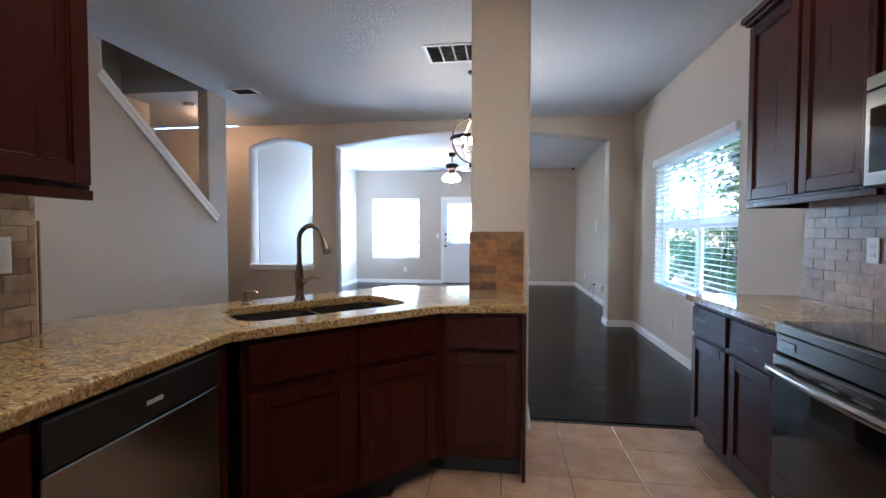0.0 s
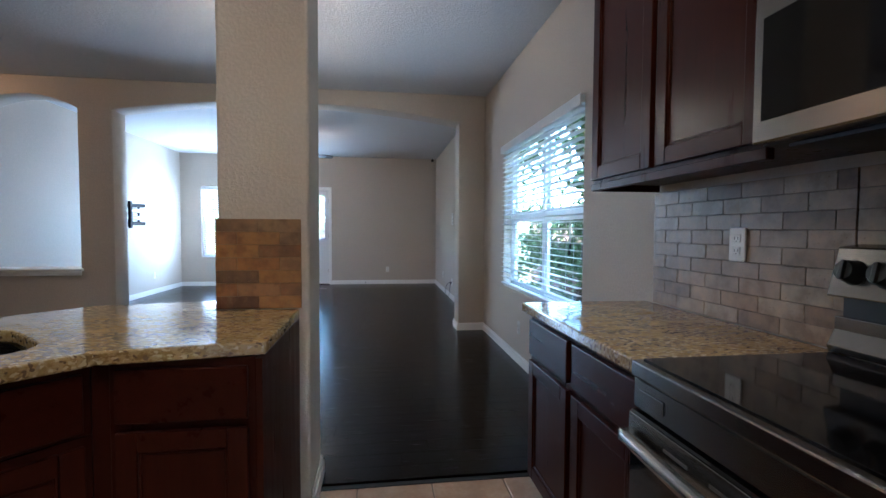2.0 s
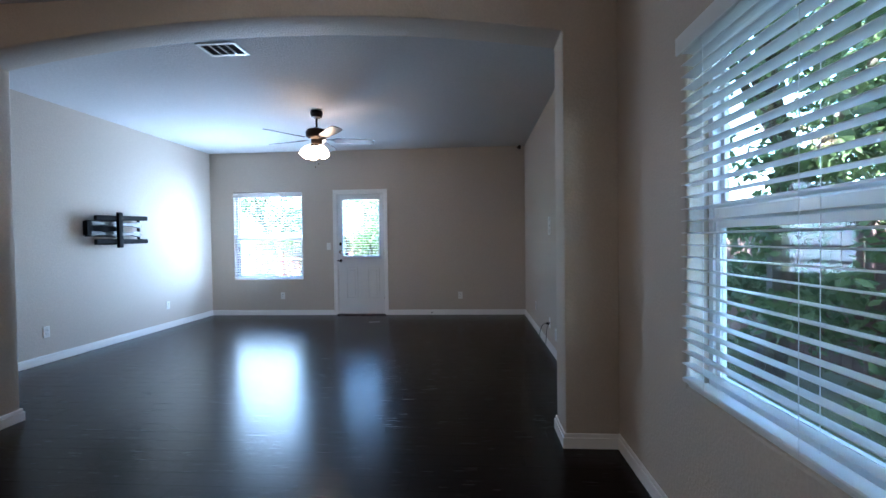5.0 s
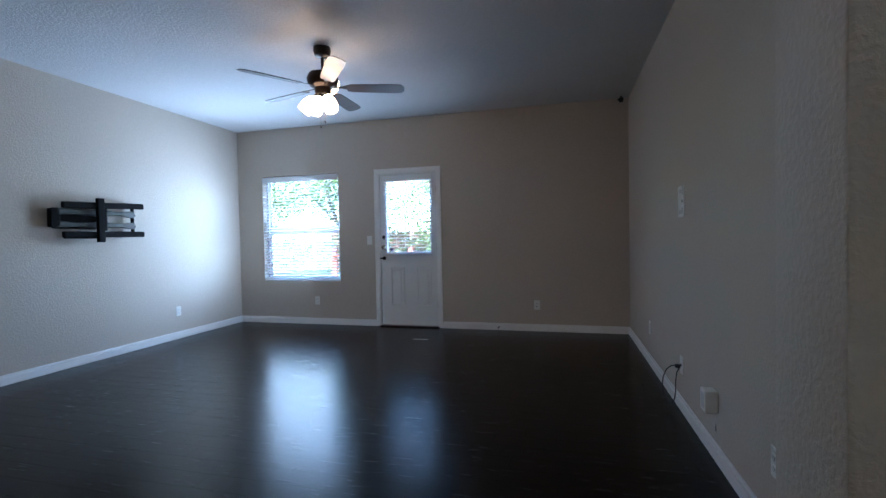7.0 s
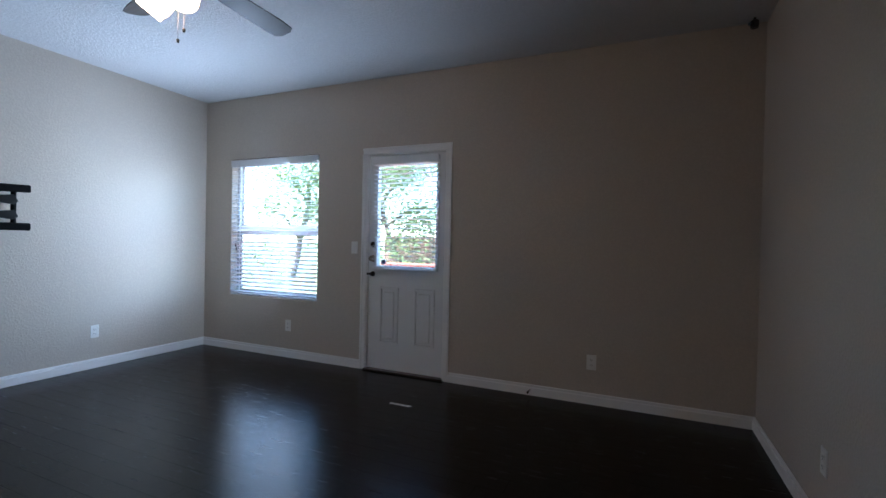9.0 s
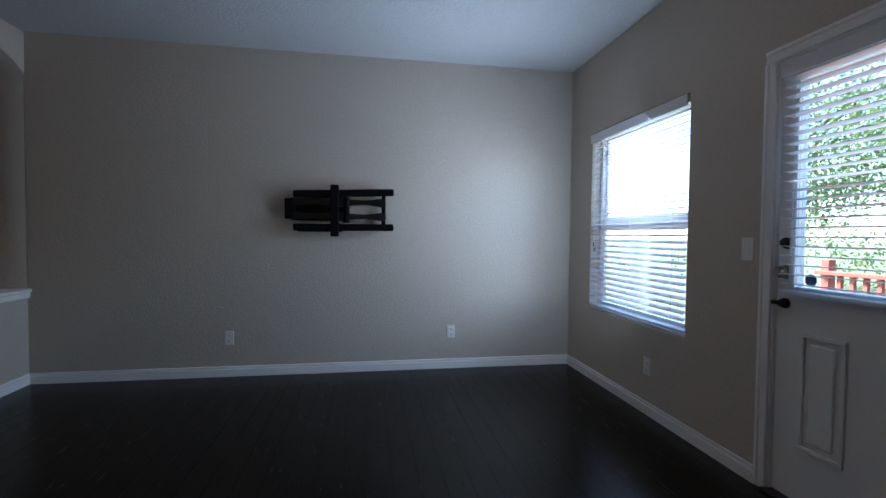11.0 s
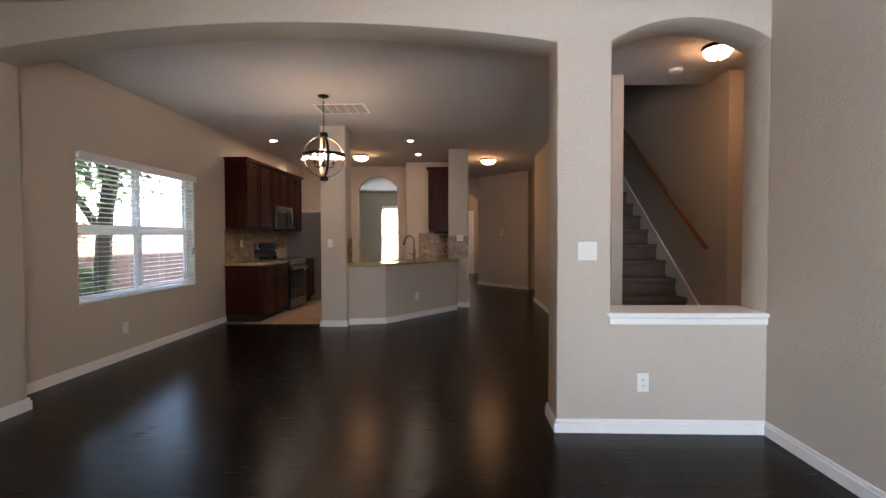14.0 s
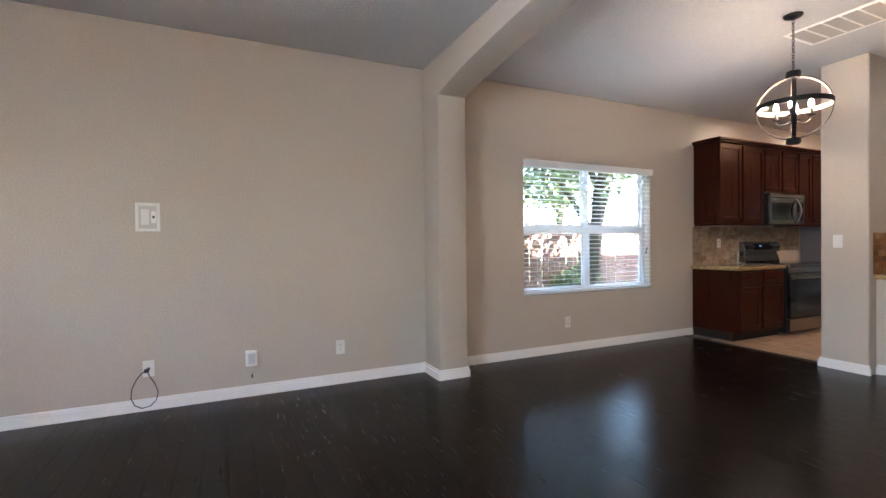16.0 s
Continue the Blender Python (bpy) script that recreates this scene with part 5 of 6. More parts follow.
sdm = thing("smoke_detector", (-3.35, 3.9, H), "round white smoke detector", "smoke detector")
part("body", lathe(bmesh.new(), [(0.0, -0.001), (0.062, -0.001), (0.062, -0.02), (0.05, -0.034), (0.0, -0.036)], (-3.45, 3.05, H), 28), PLASTIC, sdm, "", True)
cam_box = thing("security_camera", (1.90, 8.94, 2.70), "small black camera in the ceiling corner", "security camera")
part("body", lathe(bmesh.new(), [(0.0, 0.0), (0.022, 0.0), (0.026, 0.02), (0.026, 0.045), (0.015, 0.055), (0.0, 0.055)], (1.90, 8.94, 2.705), 18), BLACKPLASTIC, cam_box, "", True)
part("bracket", boxes((1.892, 8.932, 2.759, 1.908, 8.948, H - 0.001)), BLACKPLASTIC, cam_box)
bm = bmesh.new()
cyl(bm, (1.885, 8.925, 2.73), (1.865, 8.905, 2.722), 0.012, n=14)
part("lens", bm, BLACKGLASS, cam_box, "", True)

# wall plates: local x across, z up, facing -y; m puts them on a wall


def wall_plate(m, kind_of, label, w=0.072, h=0.117, gang=1):
    nm, cat = ("wall_outlet", "outlet") if kind_of == "outlet" else ("light_switch", "light switch") if kind_of == "switch" else ("cable_plate", "wall plate")
    o = thing(nm, m.translation, label, cat, nm.replace("_", " ") + "s")

    def put(n2, bm, mt, lab="", parent=o):
        bmesh.ops.transform(bm, matrix=m, verts=bm.verts[:])
        return part(n2, bm, mt, parent, lab)
    w = w + 0.046 * (gang - 1)
    put("plate", boxes((-w / 2, -0.006, -h / 2, w / 2, -0.0005, h / 2), bev=0.0025, seg=2), PLASTIC)
    for g in range(gang):
        cx = (g - (gang - 1) / 2) * 0.046
        if kind_of == "outlet":
            for zz in (-0.021, 0.021):
                f = put("receptacle", boxes((cx - 0.016, -0.0085, zz - 0.014, cx + 0.016, -0.006, zz + 0.014), bev=0.002), PLASTIC)
                put("slots", boxes((cx - 0.008, -0.0092, zz - 0.004, cx - 0.0055, -0.0086, zz + 0.006), (cx + 0.0055, -0.0092, zz - 0.004, cx + 0.008, -0.0086, zz + 0.006), (cx - 0.002, -0.0092, zz - 0.011, cx + 0.002, -0.0086, zz - 0.007)), SLOT, "", f)
        elif kind_of == "switch":
            bm = boxes((cx - 0.0165, -0.0085, -0.033, cx + 0.0165, -0.006, 0.033), bev=0.0015)
            put("rocker", bm, PLASTIC)
        else:
            put("jack", boxes((cx - 0.010, -0.010, -0.008, cx + 0.010, -0.006, 0.008), bev=0.001), SLOT)
    return o


ON_WEST = lambda y, z, x=WX: Matrix.Translation((x, y, z)) @ Matrix.Rotation(radians(90), 4, "Z")
ON_EAST = lambda y, z, x=EX: Matrix.Translation((x, y, z)) @ Matrix.Rotation(radians(-90), 4, "Z")
ON_NORTH = lambda x, z, y=NY: Matrix.Translation((x, y, z))
ON_SOUTHWARD = lambda x, z, y: Matrix.Translation((x, y, z)) @ Matrix.Rotation(radians(180), 4, "Z")
wall_plate(ON_WEST(5.96, 0.328), "outlet", "white outlet low on the living room wall")
wall_plate(ON_WEST(7.874, 0.338), "outlet", "white outlet low on the living room wall")
wall_plate(ON_NORTH(-2.115, 0.332), "outlet", "white outlet below the window")
wall_plate(ON_NORTH(0.912, 0.325), "outlet", "white outlet on the end wall")
wall_plate(ON_NORTH(-1.304, 1.165), "switch", "white light switch beside the back door")
wall_plate(ON_SOUTHWARD(-2.607, 0.322, AY1), "outlet", "white outlet below the arched opening")
wall_plate(ON_SOUTHWARD(-2.258, 1.15, AY1), "switch", "white double switch on the arch wall", gang=2)
wall_plate(ON_EAST(5.243, 0.31), "outlet", "white outlet on the living room wall")
wall_plate(ON_EAST(7.745, 0.33), "outlet", "white outlet low near the far corner")
wall_plate(ON_EAST(2.80, 0.32), "outlet", "white outlet below the dining window")
wall_plate(ON_SOUTHWARD(0.328, 1.16, 1.115), "switch", "white light switch on the column")
wall_plate(ON_EAST(0.299, 1.145, EX - 0.011), "outlet", "white outlet set in the tiled splashback")
wall_plate(ON_SOUTHWARD(-1.47, 1.22, -0.629), "switch", "white double switch on the tiled wall end", gang=2)
wall_plate(ON_WEST(-0.803, 1.146, -1.259), "switch", "wide white switch plate on the tiled wall", gang=2)
pm = Matrix.Rotation(math.atan2(1.245, 0.998), 4, "Z")
wall_plate(Matrix.Translation((-0.8012, 0.3885, 0.33)) @ pm @ Matrix.Rotation(radians(180), 4, "Z"), "outlet", "white outlet on the peninsula's half wall")
hm = Matrix.Translation((-2.50, -3.871, 1.33)) @ Matrix.Rotation(ang + math.pi, 4, "Z")
th = thing("thermostat", hm.translation, "white thermostat on the angled hall wall", "thermostat")
for nm2, spec, mt in (("body", (-0.06, -0.028, 0.03, 0.06, -0.001, 0.11), PLASTIC), ("screen", (-0.035, -0.0295, 0.055, 0.02, -0.0282, 0.09), SLOT), ("lower_plate", (-0.055, -0.012, -0.06, 0.055, -0.001, 0.0), PLASTIC)):
    bm = boxes(spec, bev=0.001)
    bmesh.ops.transform(bm, matrix=hm, verts=bm.verts[:])
    part(nm2, bm, mt, th)

# recessed media box, low voltage plate with cable, small white power box
mb = thing("media_box", (EX, 6.605, 1.385), "white recessed media box with an outlet inside", "media box")
part("flange", boxes((EX - 0.006, 6.530, 1.285, EX - 0.0005, 6.552, 1.49), (EX - 0.006, 6.660, 1.285, EX - 0.0005, 6.682, 1.49), (EX - 0.006, 6.552, 1.285, EX - 0.0005, 6.660, 1.307), (EX - 0.006, 6.552, 1.468, EX - 0.0005, 6.660, 1.49), bev=0.002), PLASTIC, mb)
part("tray", boxes((EX - 0.0018, 6.552, 1.307, EX - 0.0006, 6.660, 1.468)), plain("grey white plastic", (0.62, 0.60, 0.57), 0.5), mb)
part("receptacle", boxes((EX - 0.005, 6.598, 1.332, EX - 0.0018, 6.648, 1.444), bev=0.001), PLASTIC, mb)
part("bracket", boxes((EX - 0.0055, 6.556, 1.345, EX - 0.0018, 6.586, 1.43), bev=0.001), TRIM, mb)
part("socket", boxes((EX - 0.0065, 6.564, 1.378, EX - 0.0056, 6.578, 1.396)), SLOT, mb)
cp2 = wall_plate(ON_EAST(6.618, 0.30), "cable", "white cable plate with a black cable hanging out")
pts = [(EX - 0.03, 6.63, 0.292), (EX - 0.06, 6.65, 0.285), (EX - 0.085, 6.68, 0.25), (EX - 0.10, 6.705, 0.19), (EX - 0.105, 6.71, 0.13), (EX - 0.10, 6.69, 0.075), (EX - 0.085, 6.65, 0.045), (EX - 0.07, 6.60, 0.05), (EX - 0.06, 6.565, 0.085), (EX - 0.055, 6.555, 0.14), (EX - 0.05, 6.575, 0.20), (EX - 0.035, 6.61, 0.255), (EX - 0.012, 6.625, 0.285)]
cb = thing("cable", (EX - 0.05, 6.62, 0.0), "looped black cable hanging from the wall plate", "cable")
part("cord", tube(bmesh.new(), pts, 0.0035, 8), BLACKPLASTIC, cb, "", True)
part("plug", boxes((EX - 0.042, 6.612, 0.278, EX - 0.011, 6.642, 0.302), bev=0.003), BLACKPLASTIC, cb)
wb = thing("power_box", (EX, 5.94, 0.30), "white plug-in power box standing off the wall", "power box")
part("body", boxes((EX - 0.062, 5.895, 0.245, EX - 0.001, 5.980, 0.360), bev=0.006, seg=2), PLASTIC, wb)
part("outlets", boxes((EX - 0.0635, 5.912, 0.262, EX - 0.0622, 5.962, 0.343), bev=0.0004), plain("light grey plastic", (0.6, 0.6, 0.6), 0.4), wb)
cb2 = thing("wall_scuff", (EX, 5.934, 0.16), "dark torn paint mark on the wall", "wall mark")
part("mark", boxes((EX - 0.0016, 5.926, 0.140, EX - 0.0006, 5.940, 0.165), (EX - 0.0014, 5.930, 0.162, EX - 0.0006, 5.936, 0.18)), SLOT, cb2)

# folded television arm on the west wall
TVBLACK = plain("matte black steel", (0.006, 0.006, 0.0065), 0.65, vary=0.15, Specular_IOR_Level=0.05)
tv = thing("tv_mount", (WX, 6.87, 1.2), "folded black steel television wall mount", "tv mount")
part("wall_plate", boxes((WX + 0.001, 6.47, 1.335, WX + 0.02, 6.93, 1.53), bev=0.003), TVBLACK, tv)
for z0, tilt in ((1.570, 2.0), (1.279, 0.3)):
    bm = bmesh.new()
    box(bm, -0.022, -0.42, -0.03, 0.022, 0.42, 0.03, 0.012, 3, Matrix.Translation((WX + 0.105, 6.915, z0)) @ Matrix.Rotation(radians(tilt), 4, "X"))
    box(bm, -0.018, -0.27, -0.022, 0.018, 0.10, 0.022, 0.006, 2, Matrix.Translation((WX + 0.075, 6.80, z0 - 0.018)))
    part("rail", bm, TVBLACK, tv, "black padded rail")
bm = boxes((WX + 0.112, 6.802, 1.200, WX + 0.150, 6.872, 1.638), bev=0.008, seg=2)
part("upright", bm, TVBLACK, tv, "black upright bracket")
bm = boxes((WX + 0.02, 6.42, 1.347, WX + 0.075, 6.50, 1.520), bev=0.006, seg=2)
part("hinge_block", bm, TVBLACK, tv)
ARMBLACK = plain("satin black steel", (0.008, 0.007, 0.007), 0.32, vary=0.15)
for z0, z1 in ((1.462, 1.528), (1.342, 1.405)):
    bm = bmesh.new()
    slab(bm, [(6.47, z0), (6.66, z0 + 0.014), (6.88, z0 - 0.004), (7.02, z0 + 0.010), (7.10, z0 + 0.014), (7.25, z0 - 0.008), (7.275, z0 + 0.02), (7.25, z1 + 0.006), (7.10, z1 - 0.012), (7.02, z1 - 0.010), (6.88, z1 + 0.004), (6.66, z1 - 0.014), (6.47, z1)], [], 0, WX + 0.035, WX + 0.075, 0.004)
    part("arm", bm, ARMBLACK, tv, "flat black folding arm")
bm = bmesh.new()
cyl(bm, (WX + 0.055, 7.25, 1.30), (WX + 0.055, 7.25, 1.56), 0.018, n=18)
part("pivot", bm, TVBLACK, tv, "", True)
bm = bmesh.new()
cyl(bm, (WX + 0.06, 6.93, 1.32), (WX + 0.06, 6.93, 1.54), 0.028, n=18)
part("pivot", bm, TVBLACK, tv, "", True)

st = thing("sticker", (-1.035, LY + 0.016, 1.035), "small round blue ornament stuck on the door glass", "ornament")
bm = bmesh.new()
lathe(bm, [(0.0, 0.006), (0.022, 0.006), (0.027, 0.003), (0.027, 0.0), (0.0, 0.0)], (-1.0, LY + 0.0175, 1.035), 18, Matrix.Rotation(radians(90), 4, "X"))
part("disc", bm, plain("deep blue plastic", (0.012, 0.03, 0.13), 0.35), st, "", True)
# floor register and door stop
fg = thing("floor_plate", (-0.38, 8.325, 0.0), "small bright metal strip lying on the floor", "floor plate")
part("strip", boxes((-0.475, 8.312, 0.0005, -0.290, 8.338, 0.004), bev=0.001), plain("pale metal", (0.7, 0.7, 0.68), 0.3, metal=0.6), fg)
ds = thing("door_stop", (0.44, NY, 0.04), "small spring door stop on the baseboard", "door stop")
bm = bmesh.new()
cyl(bm, (0.44, NY - 0.014, 0.045), (0.44, NY - 0.075, 0.045), 0.007, n=12)
cyl(bm, (0.44, NY - 0.075, 0.045), (0.44, NY - 0.09, 0.045), 0.010, n=12)
part("spring", bm, BRONZE, ds, "", True)

# ---------------------------------------------------------------- stairs
SW0, SW1 = -3.945, SX - 0.122
RISE, RUN, SY = 0.19, 0.257, 2.83
stair = thing("stairs", (-3.45, 2.8, 0), "carpeted grey-brown stairs going up between walls", "stairs", kind="structure")
for k in range(15):
    y1 = SY - k * RUN
    bm = boxes((SW0, y1 - RUN - 0.03, k * RISE + 0.001, SW1, y1, (k + 1) * RISE - 0.03), (SW0, y1 - RUN - 0.005, (k + 1) * RISE - 0.045, SW1, y1 + 0.028, (k + 1) * RISE), bev=0.012, seg=2)
    part("step", bm, CARPET, stair, "", True)
bm = bmesh.new()
sl = math.atan2(RISE, RUN)
n0 = Vector((0, SY + 0.05, RISE + 0.0))
for x0, x1 in ((SW0 - 0.003, SW0 + 0.016),):
    slab(bm, [(SY + 0.14, 0.001), (SY + 0.14, 0.22), (SY - 15 * RUN, 0.22 + RISE / RUN * (15 * RUN + 0.14)), (SY - 15 * RUN, 15 * RISE - 0.15)], [], 0, x0, x1, 0.0)
structure("trim_skirt", bm, TRIM, "white skirt board along the stairs", "trim")
hr = thing("handrail", (-3.88, 2.7, 1.1), "oak handrail on metal brackets", "handrail")
pts = [(-3.875, 2.80 - k * 0.35, 1.125 + k * 0.35 * 0.744) for k in range(9)]
part("rail", tube(bmesh.new(), pts, 0.024, 14), HANDRAIL, hr, "", True)
for k in (0.5, 4, 7.5):
    y, z = 2.80 - k * 0.35, 1.125 + k * 0.35 * 0.744
    part("bracket", tube(bmesh.new(), [(-3.9485, y, z - 0.07), (-3.90, y, z - 0.06), (-3.875, y, z - 0.024)], 0.006, 8), BRONZE, hr, "", True)

# ---------------------------------------------------------------- front door in the entry
fd = panel_door("door_3", 1.02, 1.90, 2.05, side((0, -8.0, 0), 180), "white front door with a tall glass light", True)
# the pane itself glows in place of daylight; solid wall stands behind it
p = part("lite", boxes((-1.72, -7.991, 1.0, -1.20, -7.989, 1.93)), glowing("obscure glass with daylight glow", (0.75, 0.87, 1.0), 0.12), fd, "obscure glass given a glow for daylight")
part("lite_frame", boxes((-1.75, -7.992, 0.97, -1.72, -7.98, 1.96), (-1.20, -7.992, 0.97, -1.17, -7.98, 1.96), (-1.72, -7.992, 0.97, -1.20, -7.98, 1.0), (-1.72, -7.992, 1.93, -1.20, -7.98, 1.96)), DOORP, fd)

# ---------------------------------------------------------------- outdoors
structure("ground", boxes((-400, -400, -0.6, 400, 400, -0.32)), GRASS, "dry lawn round the house", "ground")
# lone unseen wall, added to keep the sun off the side yard and fence
structure("shade_wall_east", boxes((2.0, -8.6, 2.96, 2.14, 9.2, 5.2)), SIDING, "unseen upper storey wall added to shade the side yard", "wall")
rng = random.Random(7)


def picket_fence(x0, y0, x1, y1, h, label):
    f = thing("fence", ((x0 + x1) / 2, (y0 + y1) / 2, -0.32), label, "fence")
    ln = math.hypot(x1 - x0, y1 - y0)
    a = math.atan2(y1 - y0, x1 - x0)
    n = int(ln / 0.145)
    me = [shared("picket", slab(bmesh.new(), [(-0.068, 0.0), (0.068, 0.0), (0.068, h - 0.03 + d), (0.045, h + d), (-0.045, h + d), (-0.068, h - 0.03 + d)], [], 1, -0.009, 0.009), FENCE) for d in (0.0, 0.02, -0.015)]
    rot = Matrix.Rotation(a, 4, "Z")
    for k in range(n):
        s = (k + 0.5) / n
        piece("picket", me[rng.randrange(3)], f, (x0 + (x1 - x0) * s, y0 + (y1 - y0) * s, -0.32), rot @ Matrix.Rotation(radians(rng.uniform(-0.6, 0.6)), 4, "Y"))
    for z in (0.0, 0.7, 1.3):
        bm = bmesh.new()
        box(bm, 0, 0.01, z - 0.045, ln, 0.05, z + 0.045, 0, 1, Matrix.Translation((x0, y0, 0)) @ rot)
        part("rail", bm, FENCE, f)


picket_fence(5.2, 12.0, 5.2, -5.0, 1.85, "weathered cedar fence beyond the side yard")
picket_fence(-10.0, 24.0, 8.0, 24.0, 1.85, "weathered cedar fence behind the back yard")


def tree(at, h, spread, leaves, seed, label, mat_leaf=None, trunk=True, low=0.35):
    r = random.Random(seed)
    t = thing("tree" if trunk else "shrub", at, label, "tree" if trunk else "shrub")
    base = Vector(at)
    tips = []
    bm = bmesh.new()
    if trunk:
        pts, p, d = [base.copy()], base.copy(), Vector((r.uniform(-0.2, 0.2), r.uniform(-0.2, 0.2), 1))
        for k in range(6):
            p = p + Vector((d.x + r.uniform(-0.2, 0.2), d.y + r.uniform(-0.2, 0.2), 1)) * (h * 0.12)
            pts.append(p.copy())
        tube(bm, pts, [h * 0.022 * (1 - 0.11 * k) for k in range(7)], 9)
        for k in range(9):
            s = pts[2 + k % 5]
            a = r.uniform(0, 6.28)
            e = s + Vector((math.cos(a) * spread * 0.7, math.sin(a) * spread * 0.7, h * r.uniform(0.12, 0.35)))
            mid = s.lerp(e, 0.5) + Vector((0, 0, h * 0.05))
            tube(bm, [s, mid, e], [h * 0.010, h * 0.006, h * 0.0025], 6)
            tips += [mid, e, s.lerp(e, 0.75)]
        part("trunk", bm, BARK, t, "", True)
    else:
        bm.free()
        for k in range(14):
            a = r.uniform(0, 6.28)
            tips.append(base + Vector((math.cos(a) * spread * r.random(), math.sin(a) * spread * r.random(), h * r.uniform(0.15, 0.9))))
    for k in range(12):
        a, q2 = r.uniform(0, 6.28), spread * math.sqrt(r.random())
        tips.append(base + Vector((math.cos(a) * q2, math.sin(a) * q2, h * r.uniform(low, 1.0))))
    n = leaves
    verts, faces = [], []
    rr = np.random.RandomState(seed)
    cl = np.array([list(v) for v in tips])
    idx = rr.randint(0, len(cl), n)
    pos = cl[idx] + rr.normal(0, spread * 0.2, (n, 3)) * np.array([1, 1, 0.75])
    pos[:, 2] = np.maximum(pos[:, 2], base.z + 0.05)
    if base.x > 3:
        pos[:, 0] = np.where(pos[:, 0] < 2.75, 2 * 2.75 - pos[:, 0], pos[:, 0])
    nx = rr.normal(0, 1, (n, 3))
    nx /= np.linalg.norm(nx, axis=1)[:, None]
    ny = np.cross(nx, rr.normal(0, 1, (n, 3)))
    ny /= np.linalg.norm(ny, axis=1)[:, None]
    sz = rr.uniform(0.04, 0.085, n)[:, None]
    v = np.stack([pos - nx * sz, pos + ny * sz * 0.5, pos + nx * sz, pos - ny * sz * 0.5], 1).reshape(-1, 3)
    me = bpy.data.meshes.new("crown")
    me.from_pydata((v - np.array(list(base))).tolist(), [], np.arange(4 * n).reshape(n, 4).tolist())
    me.materials.append(mat_leaf or LEAF)
    ob = new("crown", me)
    ob.parent = t
    return t


for k, (x, y, h, sp, n) in enumerate(((7.0, 2.6, 6.5, 2.2, 9000), (6.6, 6.5, 5.5, 1.9, 8000), (7.6, -1.6, 6.0, 2.2, 6000), (9.8, 9.5, 7.5, 2.8, 8000), (4.2, 3.4, 7.4, 2.3, 24000), (4.4, 0.2, 6.6, 2.0, 11000), (4.3, 6.6, 6.8, 2.0, 16000))):
    tree((x, y, -0.32), h, sp, n, 11 + k, "leafy yard tree with a grey forked trunk", LEAF_SUN)
for k, (x, y, h, sp, n) in enumerate(((-7.0, 20.5, 6.0, 2.6, 15000), (-3.2, 21.5, 5.0, 2.3, 15000), (0.4, 20.8, 4.4, 2.2, 15000), (4.4, 22.2, 5.6, 2.5, 12000), (-12.0, 20.0, 6.5, 2.8, 12000))):
    tree((x, y, -0.32), h, sp, n, 31 + k, "leafy tree behind the deck", LEAF_SUN, True, 0.1)
for k, (x, y, h, sp, n) in enumerate(((4.75, 0.3, 1.0, 0.45, 1500), (4.55, 4.9, 1.9, 0.6, 1300), (4.6, 6.3, 2.5, 0.75, 1900), (4.5, 7.9, 2.0, 0.7, 1500), (4.6, 9.6, 2.4, 0.8, 1900))):
    tree((x, y, -0.32), h, sp, n, 51 + k, "leafy green shrub along the fence", LEAF_SUN, False, 0.1)

for k, (x, y, h, sp, n) in enumerate(((-0.8, -15.5, 5.5, 2.2, 9000), (2.6, -16.5, 6.0, 2.4, 9000))):
    tree((x, y, -0.32), h, sp, n, 61 + k, "leafy tree before the front of the house", LEAF_SUN, True, 0.2)

# red deck and its railing outside the back door
dk = thing("deck", (-1.0, 10.6, -0.1), "red stained wooden deck behind the house", "deck")
me = shared("deck_board", boxes((-2.6, -0.066, -0.03, 2.6, 0.066, 0.0), bev=0.004), DECK)
for k in range(20):
    piece("deck_board", me, dk, (-0.9, 9.30 + k * 0.142, -0.06))
part("joists", boxes((-3.4, 9.25, -0.30, 1.6, 12.05, -0.10)), DECK, dk)
rl = thing("deck_railing", (-0.9, 12.0, -0.06), "red stained deck railing with upright balusters", "railing")
part("top_rail", boxes((-3.5, 11.93, 0.84, 1.7, 12.07, 0.88), bev=0.004), DECK, rl)
part("bottom_rail", boxes((-3.5, 11.98, 0.06, 1.7, 12.02, 0.14), bev=0.004), DECK, rl)
me = shared("baluster", boxes((-0.02, -0.02, 0.14, 0.02, 0.02, 0.84)), DECK)
for k in range(40):
    piece("baluster", me, rl, (-3.4 + k * 0.128, 12.0, 0))
me = shared("post", boxes((-0.045, -0.045, -0.06, 0.045, 0.045, 1.0), bev=0.005), DECK)
for k in range(4):
    piece("post", me, rl, (-3.45 + k * 1.7, 12.06, 0))

# neighbour's house beyond the side fence
nh = thing("house", (14.0, 4.5, -0.32), "pale neighbouring house with a grey roof", "house")
part("wall", boxes((11.5, -3.0, -0.32, 18.0, 12.0, 2.9)), SIDING, nh)
part("roof", slab(bmesh.new(), [(11.0, 2.9), (18.5, 2.9), (14.75, 5.0)], [], 1, -3.4, 12.4), ROOFING, nh)
for yy in (1.0, 6.0):
    part("window", boxes((11.44, yy, 0.8, 11.49, yy + 1.1, 2.1)), BLACKGLASS, nh)
    part("window_frame", boxes((11.42, yy - 0.08, 0.72, 11.497, yy, 2.18), (11.42, yy + 1.1, 0.72, 11.497, yy + 1.18, 2.18), (11.42, yy, 2.1, 11.497, yy + 1.1, 2.18), (11.42, yy, 0.72, 11.497, yy + 1.1, 0.8)), TRIM, nh)

# ---------------------------------------------------------------- tiles and planks


